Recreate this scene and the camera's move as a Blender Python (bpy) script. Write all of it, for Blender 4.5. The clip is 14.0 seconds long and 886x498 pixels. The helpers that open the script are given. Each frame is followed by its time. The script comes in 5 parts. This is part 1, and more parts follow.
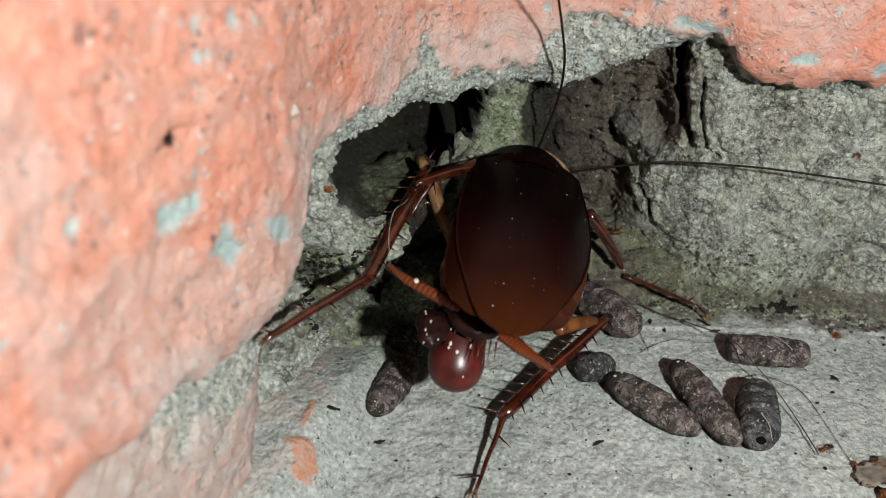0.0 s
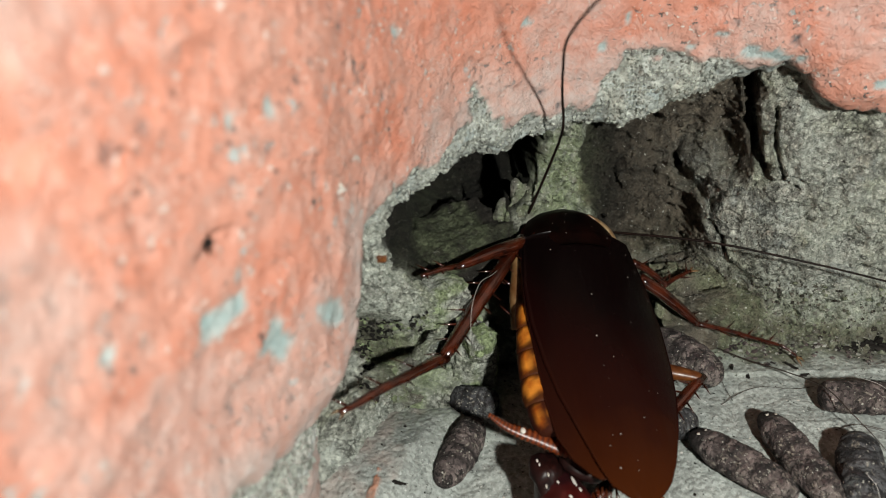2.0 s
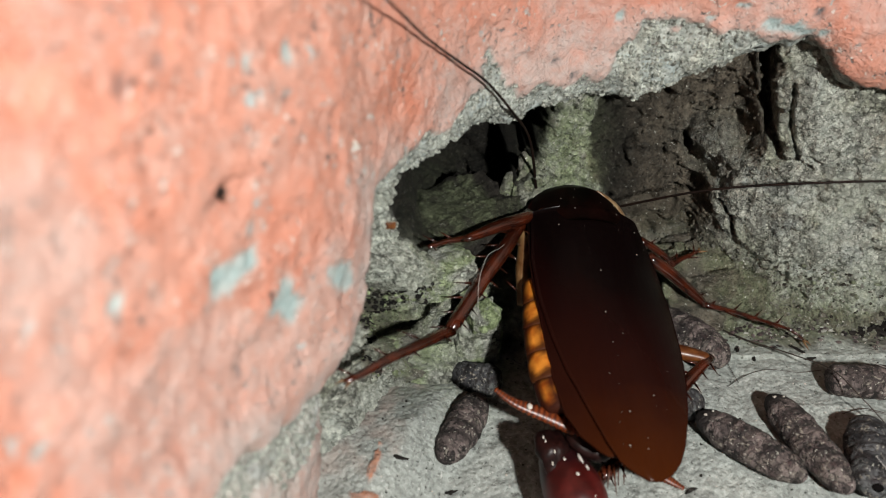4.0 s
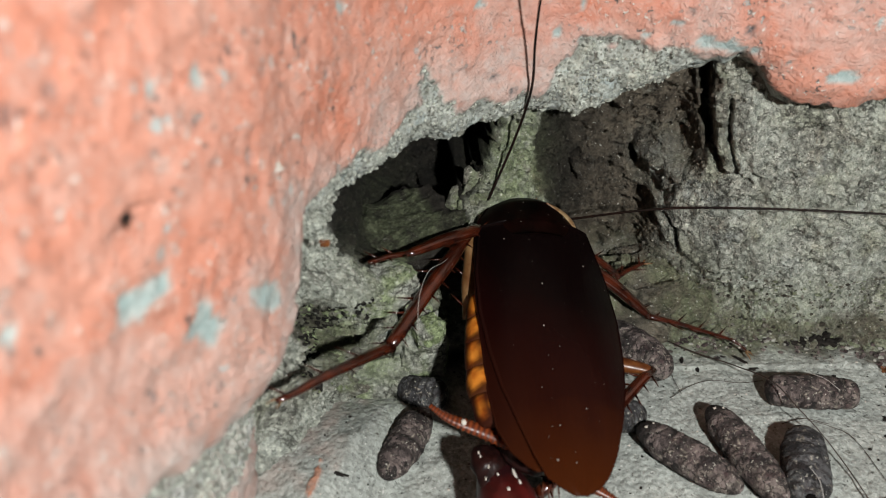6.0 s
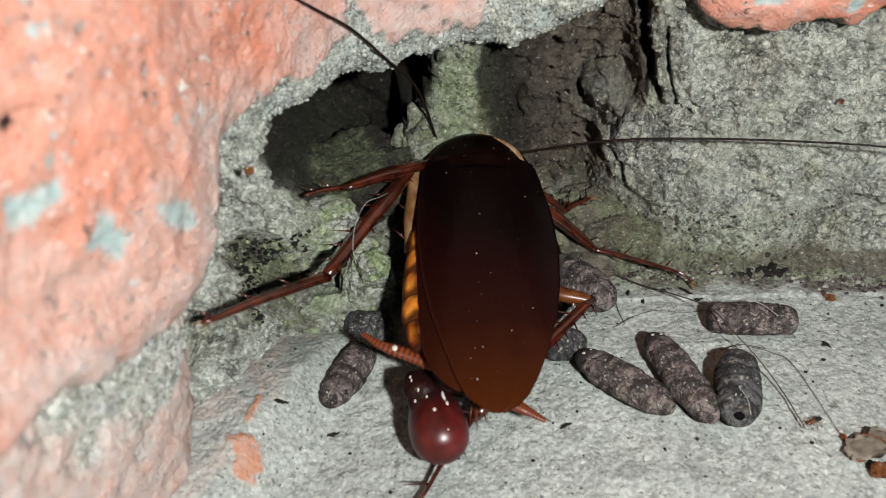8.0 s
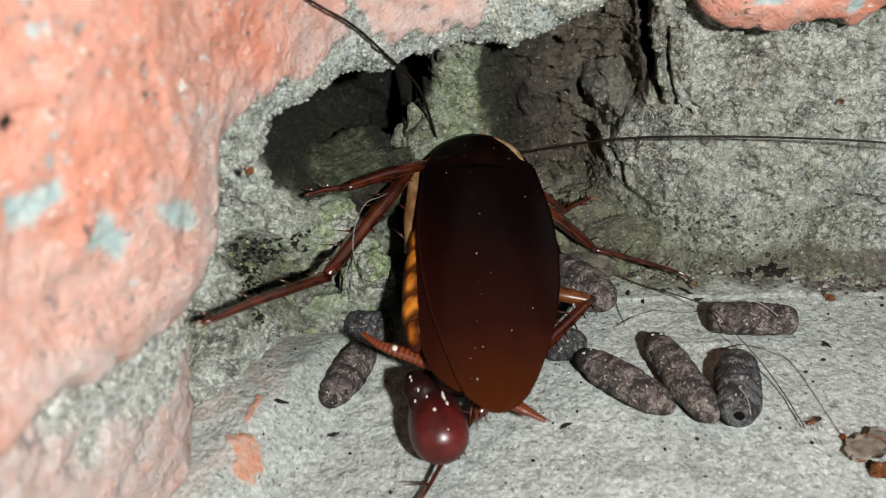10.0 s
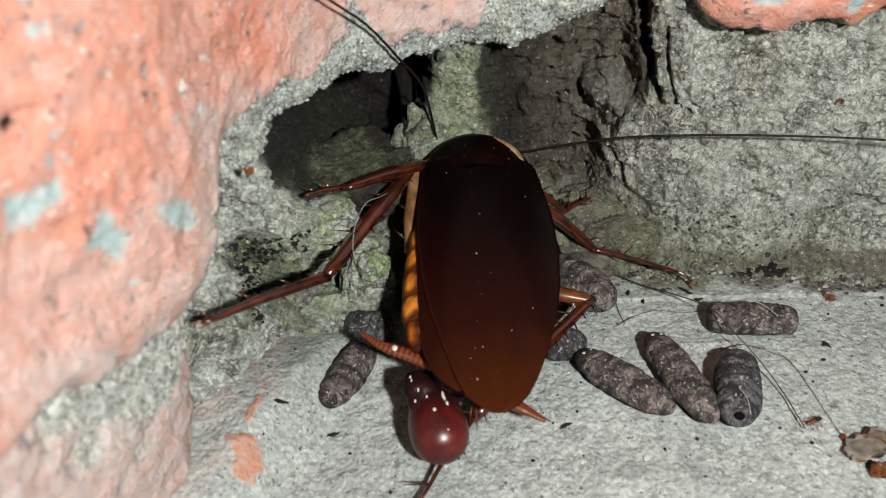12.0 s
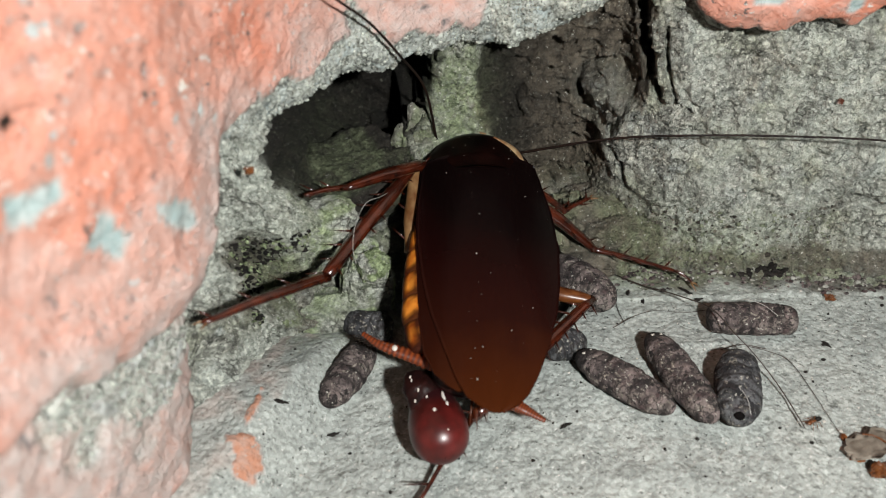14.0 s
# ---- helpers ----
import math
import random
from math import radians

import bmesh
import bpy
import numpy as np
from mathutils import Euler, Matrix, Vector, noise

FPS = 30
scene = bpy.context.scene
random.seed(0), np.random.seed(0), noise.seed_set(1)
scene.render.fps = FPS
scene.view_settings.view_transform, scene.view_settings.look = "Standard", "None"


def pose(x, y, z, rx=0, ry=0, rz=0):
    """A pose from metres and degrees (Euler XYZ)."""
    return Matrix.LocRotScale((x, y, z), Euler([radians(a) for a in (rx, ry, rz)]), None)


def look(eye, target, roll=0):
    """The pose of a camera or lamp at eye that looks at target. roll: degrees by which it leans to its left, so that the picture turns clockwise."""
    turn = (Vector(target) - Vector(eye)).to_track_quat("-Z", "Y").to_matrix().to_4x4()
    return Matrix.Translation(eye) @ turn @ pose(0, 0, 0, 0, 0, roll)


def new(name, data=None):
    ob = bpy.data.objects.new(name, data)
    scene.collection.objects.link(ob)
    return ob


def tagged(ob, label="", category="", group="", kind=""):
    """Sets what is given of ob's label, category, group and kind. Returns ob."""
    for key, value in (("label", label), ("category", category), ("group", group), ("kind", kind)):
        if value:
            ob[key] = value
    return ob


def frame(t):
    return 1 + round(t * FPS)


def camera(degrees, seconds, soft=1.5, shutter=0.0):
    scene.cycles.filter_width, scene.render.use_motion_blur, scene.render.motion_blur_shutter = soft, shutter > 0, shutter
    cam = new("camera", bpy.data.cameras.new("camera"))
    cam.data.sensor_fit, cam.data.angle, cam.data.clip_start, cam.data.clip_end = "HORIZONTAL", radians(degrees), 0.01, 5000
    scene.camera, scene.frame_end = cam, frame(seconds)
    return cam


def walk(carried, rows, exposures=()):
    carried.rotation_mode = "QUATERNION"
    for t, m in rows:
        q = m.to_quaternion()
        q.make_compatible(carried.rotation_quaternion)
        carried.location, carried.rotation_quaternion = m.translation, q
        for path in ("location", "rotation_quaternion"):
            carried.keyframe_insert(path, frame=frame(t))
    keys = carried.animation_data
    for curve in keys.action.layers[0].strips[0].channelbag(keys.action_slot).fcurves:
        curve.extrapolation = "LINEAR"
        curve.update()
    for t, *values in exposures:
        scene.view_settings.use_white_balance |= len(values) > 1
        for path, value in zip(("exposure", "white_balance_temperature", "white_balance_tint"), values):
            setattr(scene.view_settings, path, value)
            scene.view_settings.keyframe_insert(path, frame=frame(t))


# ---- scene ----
MM = 0.001
cam = camera(59.8, 14.0, soft=1.0)
cam.data.dof.use_dof = True
cam.data.dof.focus_distance = 0.085
cam.data.dof.aperture_fstop = 34.0
# seconds, eye in metres, heading, tilt and lean in degrees
PATH = [
    (0, (0.00551, 0.00399, 0.06282), -0.639, -35.185, 1.342),
    (0.5, (0.00248, 0.00657, 0.06302), 2.981, -35.097, 1.304),
    (0.8, (0.00005, 0.00686, 0.06352), 0.715, -35.203, 1.807),
    (1, (-0.00157, 0.00706, 0.06385), 3.058, -34.012, 2.143),
    (1.1, (-0.00132, 0.00746, 0.06358), 6.271, -32.196, 1.811),
    (1.2, (-0.00106, 0.00785, 0.06332), 5.449, -32.985, 1.480),
    (1.3, (-0.00081, 0.00825, 0.06305), 3.660, -34.616, 1.148),
    (1.4, (-0.00055, 0.00864, 0.06279), 2.418, -35.448, 0.817),
    (1.5, (-0.00030, 0.00904, 0.06252), 3.361, -35.439, 0.485),
    (1.6, (0.00083, 0.00924, 0.06287), 2.592, -37.339, -0.553),
    (1.7, (0.00195, 0.00944, 0.06322), 2.832, -38.398, -1.590),
    (1.8, (0.00308, 0.00963, 0.06356), 5.257, -38.280, -2.628),
    (1.9, (0.00420, 0.00983, 0.06391), 3.648, -36.649, -3.665),
    (2, (0.00533, 0.01003, 0.06426), 4.560, -34.009, -4.703),
    (2.5, (0.00536, 0.00965, 0.06452), 4.167, -34.279, -4.444),
    (3, (0.00319, 0.01087, 0.06162), 3.548, -34.894, -2.770),
    (5.5, (0.00314, 0.01017, 0.06206), 3.404, -34.897, -2.674),
    (5.8, (0.00314, 0.01017, 0.06206), 3.404, -34.897, -2.674),
    (5.9, (0.00462, 0.01058, 0.06228), 2.059, -34.561, -2.674),
    (6, (0.00684, 0.01120, 0.06261), 1.451, -34.627, -1.891),
    (6.1, (0.01240, 0.01010, 0.06420), 2.300, -32.000, -3.450),
    (6.5, (0.01426, 0.00866, 0.05926), 2.553, -36.726, -3.869),
    (7, (0.01404, 0.00913, 0.05850), 2.556, -36.444, -3.633),
    (7.5, (0.01395, 0.00849, 0.05917), 2.406, -36.596, -3.508),
    (8, (0.01405, 0.00802, 0.05965), 2.444, -36.685, -3.524),
    (14, (0.01405, 0.00802, 0.05965), 2.444, -36.685, -3.524),
]


def aimed(eye, yaw, pitch, roll):
    y, p = radians(yaw), radians(pitch)
    way = Vector((-math.sin(y) * math.cos(p), math.cos(y) * math.cos(p), math.sin(p)))
    return look(eye, Vector(eye) + way, roll)


walk(cam, [(t, aimed(eye, yaw, pitch, roll)) for t, eye, yaw, pitch, roll in PATH],
     exposures=[(0, -0.31, 6500, 8), (0.5, -0.36, 6600, 7), (1.0, -0.44, 6750, 6), (1.5, -0.42, 6750, 6), (2.5, -0.36, 6650, 9), (3.0, -0.32, 6650, 10), (5.5, -0.32, 6650, 10), (6.0, -0.36, 6600, 10), (6.5, -0.09, 6500, 10), (14.0, -0.07, 6500, 10)])

# ---- light: one small torch held to the right of the camera, night all round ----
world = bpy.data.worlds.new("night")
world.use_nodes = True
world.node_tree.nodes["Background"].inputs["Color"].default_value = (0.75, 0.85, 1.0, 1)
world.node_tree.nodes["Background"].inputs["Strength"].default_value = 0.002
scene.world = world
torch = bpy.data.lights.new("torch", "SPOT")
torch.spot_size, torch.spot_blend = radians(130), 0.55
torch.energy = 1.36
torch.shadow_soft_size = 0.0025
torch.color = (0.99, 1.0, 0.975)
new("torch", torch).matrix_world = look((0.0420, -0.019, 0.0790), (0.020, 0.072, 0.014))


# ---- numpy noise ----
def lattice(ix, iy, iz, seed):
    h = (ix * 374761393 + iy * 668265263 + iz * 1274126177 + seed * 974711) & 0x7FFFFFFF
    h = ((h ^ (h >> 13)) * 1103515245) & 0x7FFFFFFF
    h = ((h ^ (h >> 16)) * 12345701) & 0x7FFFFFFF
    return (h / 0x7FFFFFFF) * 2 - 1


def vnoise(p, seed=0):
    """Smooth noise in -1..1 at points p (n, 3)."""
    f = np.floor(p).astype(np.int64)
    r = p - f
    r = r * r * r * (r * (6 * r - 15) + 10)
    out = 0
    for dx in (0, 1):
        for dy in (0, 1):
            for dz in (0, 1):
                w = (r[:, 0] if dx else 1 - r[:, 0]) * (r[:, 1] if dy else 1 - r[:, 1]) * (r[:, 2] if dz else 1 - r[:, 2])
                out = out + w * lattice(f[:, 0] + dx, f[:, 1] + dy, f[:, 2] + dz, seed)
    return out


def fbm(p, size, octaves=4, seed=0, gain=0.5):
    total, amp = 0, 1.0
    q = np.asarray(p, float) / size
    for k in range(octaves):
        total = total + amp * vnoise(q + 17.3 * k, seed + k)
        q, amp = q * 2.03, amp * gain
    return total


def ridged(p, size, octaves=3, seed=0):
    total, amp = 0, 1.0
    q = np.asarray(p, float) / size
    for k in range(octaves):
        total = total + amp * (1 - 2 * np.abs(vnoise(q + 9.1 * k, seed + k)))
        q, amp = q * 2.1, amp * 0.5
    return total


def smooth(a, b, x):
    t = np.clip((x - a) / (b - a), 0, 1)
    return t * t * (3 - 2 * t)


def inside(poly, px, py):
    """Signed distance to a closed outline, positive inside."""
    P = np.array(poly, float)
    best = np.full(px.shape, 1e9)
    odd = np.zeros(px.shape, bool)
    for (x0, y0), (x1, y1) in zip(P, np.roll(P, -1, axis=0)):
        dx, dy = x1 - x0, y1 - y0
        u = np.clip(((px - x0) * dx + (py - y0) * dy) / (dx * dx + dy * dy + 1e-12), 0, 1)
        best = np.minimum(best, np.hypot(px - x0 - u * dx, py - y0 - u * dy))
        if y1 != y0:
            odd ^= ((y0 > py) != (y1 > py)) & (px < (x1 - x0) * (py - y0) / (y1 - y0) + x0)
    return np.where(odd, best, -best)


# ---- materials ----
class Mat:
    """A small node-graph writer for one material."""

    def __init__(self, name, rough=0.8):
        self.m = bpy.data.materials.new(name)
        self.m.use_nodes = True
        self.t = self.m.node_tree
        self.b = self.t.nodes["Principled BSDF"]
        self.b.inputs["Roughness"].default_value = rough
        self.b.inputs["Specular IOR Level"].default_value = 0.25
        self.co = self.t.nodes.new("ShaderNodeTexCoord").outputs["Object"]

    def n(self, kind, **inputs):
        node = self.t.nodes.new(kind)
        for k, v in inputs.items():
            k = k.replace("_", " ")
            if hasattr(v, "is_output"):
                self.t.links.new(v, node.inputs[k])
            else:
                node.inputs[k].default_value = v
        return node

    def noise(self, mm, detail=4.0, rough=0.55, warp=0.0):
        return self.n("ShaderNodeTexNoise", Vector=self.co, Scale=1000.0 / mm, Detail=detail, Roughness=rough, Distortion=warp).outputs["Fac"]

    def cells(self, mm):
        return self.n("ShaderNodeTexVoronoi", Vector=self.co, Scale=1000.0 / mm)

    def ramp(self, fac, *stops):
        node = self.t.nodes.new("ShaderNodeValToRGB")
        self.t.links.new(fac, node.inputs[0])
        e = node.color_ramp.elements
        while len(e) < len(stops):
            e.new(0.5)
        for el, (pos, col) in zip(e, stops):
            el.position = pos
            el.color = (*col, 1) if isinstance(col, tuple) else (col, col, col, 1)
        return node.outputs["Color"]

    def mix(self, fac, a, b, how="MIX"):
        node = self.t.nodes.new("ShaderNodeMix")
        node.data_type, node.blend_type = "RGBA", how
        for sock, v in zip((node.inputs[0], node.inputs[6], node.inputs[7]), (fac, a, b)):
            if hasattr(v, "is_output"):
                self.t.links.new(v, sock)
            else:
                sock.default_value = (*v, 1) if isinstance(v, tuple) else v
        return node.outputs[2]

    def attr(self, name):
        node = self.t.nodes.new("ShaderNodeAttribute")
        node.attribute_name = name
        return node.outputs["Fac"]

    def math(self, op, a, b=0.0, clamp=False):
        node = self.t.nodes.new("ShaderNodeMath")
        node.operation, node.use_clamp = op, clamp
        for sock, v in zip(node.inputs, (a, b)):
            if hasattr(v, "is_output"):
                self.t.links.new(v, sock)
            else:
                sock.default_value = v
        return node.outputs[0]

    def colour(self, c, share=0.5):
        """Base colour; share brings the mixed shades into the range of real surfaces."""
        self.t.links.new(self.mix(1.0, c, (share, share, share), "MULTIPLY"), self.b.inputs["Base Color"])
        return self

    def rough(self, r):
        self.t.links.new(r, self.b.inputs["Roughness"])
        return self

    def bump(self, height, mm, strength=1.0):
        node = self.n("ShaderNodeBump", Height=height, Strength=strength, Distance=abs(mm) * MM)
        node.invert = mm < 0
        old = self.b.inputs["Normal"]
        if old.links:
            self.t.links.new(old.links[0].from_socket, node.inputs["Normal"])
        self.t.links.new(node.outputs["Normal"], old)
        return self

    def set(self, **kw):
        for k, v in kw.items():
            self.b.inputs[k.replace("_", " ")].default_value = v
        return self


def sanded(m, base, mm=0.30, low=0.58, high=1.0):
    """Each grain a shade of its own."""
    shade = m.ramp(m.cells(mm).outputs["Color"], (0.15, low), (0.85, high))
    big = m.ramp(m.cells(mm * 2.3).outputs["Color"], (0.2, 0.82), (0.7, 1.0))
    return m.mix(1.0, m.mix(1.0, base, shade, "MULTIPLY"), big, "MULTIPLY")


def creases(m, mm, width):
    """Thin winding cracks, one where the line runs."""
    line = m.math("ABSOLUTE", m.math("SUBTRACT", m.noise(mm, 5, 0.55, 0.3), 0.5))
    mask = m.ramp(m.noise(mm * 0.9 + 1.3, 2, 0.5), (0.44, 0.0), (0.56, 1.0))
    return m.math("MULTIPLY", m.ramp(line, (0.0, 1.0), (width, 0.0)), mask)


def stone_colour(m, light=(0.56, 0.58, 0.535), dark=(0.26, 0.27, 0.245)):
    """Grey cement: sandy grain, pale and dark flecks."""
    base = m.mix(m.ramp(m.noise(6, 5, 0.65), (0.36, 0.0), (0.62, 1.0)), dark, light)
    base = m.mix(m.ramp(m.noise(1.0, 5, 0.75), (0.38, 0.55), (0.54, 0.0)), base, (0.14, 0.145, 0.13))
    base = m.mix(m.ramp(m.noise(0.6, 4, 0.7, 0.5), (0.56, 0.0), (0.70, 0.5)), base, (0.72, 0.73, 0.67))
    base = m.mix(m.ramp(m.noise(0.40, 2, 0.5), (0.64, 0.0), (0.69, 0.9)), base, (0.045, 0.042, 0.036))
    base = m.mix(m.ramp(m.noise(1.1, 3, 0.5, 0.6), (0.67, 0.0), (0.73, 0.55)), base, (0.32, 0.25, 0.17))
    return base


def overlay_marks(m, base):
    """Soil, algae and splashed paint where the surface carries them."""
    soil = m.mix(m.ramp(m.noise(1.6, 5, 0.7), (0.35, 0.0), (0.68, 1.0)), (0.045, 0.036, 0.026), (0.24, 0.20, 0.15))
    soil = m.mix(m.ramp(m.noise(0.45, 2, 0.5), (0.64, 0.0), (0.72, 0.6)), soil, (0.26, 0.25, 0.21))
    # Near-black brown: dark soil with the hole's shade put into its colour.
    loam_and_shade = m.mix(m.ramp(m.noise(2.0, 5, 0.7), (0.35, 0.0), (0.68, 1.0)), (0.005, 0.0042, 0.0035), (0.026, 0.021, 0.016))
    loam_and_shade = m.mix(m.ramp(m.noise(0.5, 2, 0.5), (0.66, 0.0), (0.72, 0.6)), loam_and_shade, (0.16, 0.16, 0.12))
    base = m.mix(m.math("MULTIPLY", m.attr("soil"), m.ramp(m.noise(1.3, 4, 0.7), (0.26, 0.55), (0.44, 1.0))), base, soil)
    base = m.mix(m.attr("loam_and_shade"), base, loam_and_shade)
    moss = m.mix(m.ramp(m.noise(0.7, 3, 0.6), (0.4, 0.0), (0.65, 1.0)), (0.17, 0.22, 0.10), (0.52, 0.62, 0.35))
    base = m.mix(m.math("MULTIPLY", m.attr("moss"), m.ramp(m.noise(1.8, 4, 0.75), (0.34, 0.1), (0.54, 1.0))), base, moss)
    orange = m.mix(m.ramp(m.noise(1.2), (0.4, 0.0), (0.6, 1.0)), (0.76, 0.36, 0.23), (0.76, 0.47, 0.36))
    paint = m.mix(m.ramp(m.attr("paint"), (0.62, 0.0), (0.9, 1.0)), (0.74, 0.56, 0.49), orange)
    return m.mix(m.math("MULTIPLY", m.attr("paint"), m.ramp(m.noise(0.7, 3, 0.6), (0.24, 0.0), (0.38, 1.0))), base, paint)


def make_stone():
    m = Mat("bare cement", 0.88)
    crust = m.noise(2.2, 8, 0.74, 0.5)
    grain = m.noise(0.5, 4, 0.65)
    base = stone_colour(m, (0.94, 0.95, 0.83), (0.66, 0.68, 0.58))
    base = m.mix(m.ramp(m.noise(5, 4, 0.6), (0.46, 0.0), (0.62, 0.6)), base, (0.66, 0.69, 0.50))
    base = m.mix(m.ramp(m.noise(3.2, 5, 0.7, 0.7), (0.53, 0.0), (0.66, 0.6)), base, (0.58, 0.52, 0.41))
    base = m.mix(m.ramp(m.noise(4.1, 4, 0.65, 0.3), (0.55, 0.0), (0.66, 0.55)), base, (0.72, 0.80, 0.79))
    # Low spots of the crust painted dark: crevice shade in the colour.
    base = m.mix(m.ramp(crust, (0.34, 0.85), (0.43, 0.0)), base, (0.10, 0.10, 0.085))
    crack = m.math("MAXIMUM", creases(m, 6.5, 0.022), m.math("MULTIPLY", creases(m, 2.1, 0.030), 0.8))
    base = sanded(m, base, 0.30, 0.60, 1.0)
    pebbles = m.cells(0.62)
    loose = m.ramp(m.noise(4.5, 4, 0.6), (0.40, 0.25), (0.58, 1.0))
    base = m.mix(1.0, base, m.ramp(pebbles.outputs["Color"], (0.1, 0.62), (0.5, 0.95), (0.9, 1.12)), "MULTIPLY")
    base = m.mix(m.math("MULTIPLY", m.attr("pale"), m.ramp(m.noise(1.9, 5, 0.7), (0.30, 0.35), (0.55, 1.0))), base, m.mix(m.ramp(m.noise(0.55, 4, 0.7), (0.42, 0.0), (0.62, 1.0)), (0.54, 0.58, 0.52), (0.94, 0.97, 0.86)))
    # Gaps between the loose grains are darkened too.
    base = m.mix(m.math("MULTIPLY", m.ramp(pebbles.outputs["Distance"], (0.42, 0.0), (0.66, 0.6)), loose), base, (0.20, 0.20, 0.17))
    m.bump(pebbles.outputs["Distance"], -0.30, 0.9)
    swirl = m.n("ShaderNodeTexNoise", Vector=m.co, Scale=900.0, Detail=4.0).outputs["Color"]
    place = m.n("ShaderNodeVectorMath")
    place.operation = "MULTIPLY_ADD"
    m.t.links.new(swirl, place.inputs[0])
    place.inputs[1].default_value = (0.0014, 0.0014, 0.0014)
    m.t.links.new(m.n("ShaderNodeMapping", Vector=m.co, Scale=(1.0, 1.0, 1.7)).outputs[0], place.inputs[2])
    plates = m.n("ShaderNodeTexVoronoi", Vector=place.outputs[0], Scale=640.0)
    plates.feature = "DISTANCE_TO_EDGE"
    rifts = m.math("MULTIPLY", m.ramp(plates.outputs["Distance"], (0.0, 1.0), (0.07, 0.0)), m.ramp(m.noise(2.7, 4, 0.6), (0.52, 0.0), (0.62, 1.0)))
    base = m.mix(m.math("MULTIPLY", rifts, 0.75), base, (0.09, 0.085, 0.07))
    m.bump(rifts, -0.35, 0.8)
    base = m.mix(m.math("MULTIPLY", crack, 0.85), base, (0.05, 0.048, 0.04))
    base = overlay_marks(m, base)
    # Pale grains, with their sparkle put into the colour as well.
    flecks = m.math("MULTIPLY", m.ramp(m.noise(0.36, 2, 0.5), (0.68, 0.0), (0.705, 0.75)), m.math("SUBTRACT", 1.0, m.math("MULTIPLY", m.attr("loam_and_shade"), 0.85)))
    base = m.mix(flecks, base, (0.85, 0.85, 0.76))
    m.colour(base, 0.72)
    m.bump(crack, -0.5, 0.8)
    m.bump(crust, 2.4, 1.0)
    m.bump(grain, 0.45, 1.0)
    return m.m


def make_ground():
    """Trowelled cement, paler and smoother than the broken wall."""
    m = Mat("worn cement floor", 0.85)
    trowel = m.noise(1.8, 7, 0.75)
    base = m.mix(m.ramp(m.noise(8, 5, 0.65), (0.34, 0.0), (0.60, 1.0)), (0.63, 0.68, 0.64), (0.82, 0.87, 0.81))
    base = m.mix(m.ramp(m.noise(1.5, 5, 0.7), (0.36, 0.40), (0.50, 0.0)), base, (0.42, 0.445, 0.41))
    # Trowel hollows darkened in the colour, standing for their shade.
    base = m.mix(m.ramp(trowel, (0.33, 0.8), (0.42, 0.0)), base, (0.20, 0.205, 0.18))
    base = m.mix(m.ramp(m.noise(0.5, 2, 0.5), (0.66, 0.0), (0.71, 0.75)), base, (0.09, 0.09, 0.08))
    base = m.mix(m.ramp(m.noise(2.4, 4, 0.6, 0.8), (0.66, 0.0), (0.74, 0.4)), base, (0.50, 0.42, 0.30))
    base = sanded(m, base, 0.34, 0.66, 1.0)
    dents = m.math("MULTIPLY", m.ramp(m.noise(0.85, 3, 0.6, 0.9), (0.645, 0.0), (0.69, 0.75)), m.ramp(m.noise(5, 3, 0.5), (0.42, 0.2), (0.6, 1.0)))
    base = m.mix(dents, base, (0.16, 0.16, 0.14))
    base = m.mix(m.ramp(m.noise(0.42, 2, 0.5), (0.66, 0.0), (0.70, 0.8)), base, (0.95, 0.96, 0.90))
    m.bump(dents, -0.2, 0.8)
    m.colour(overlay_marks(m, base), 0.42)
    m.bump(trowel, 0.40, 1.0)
    m.bump(m.cells(0.55).outputs["Distance"], -0.14, 0.8)
    return m.m


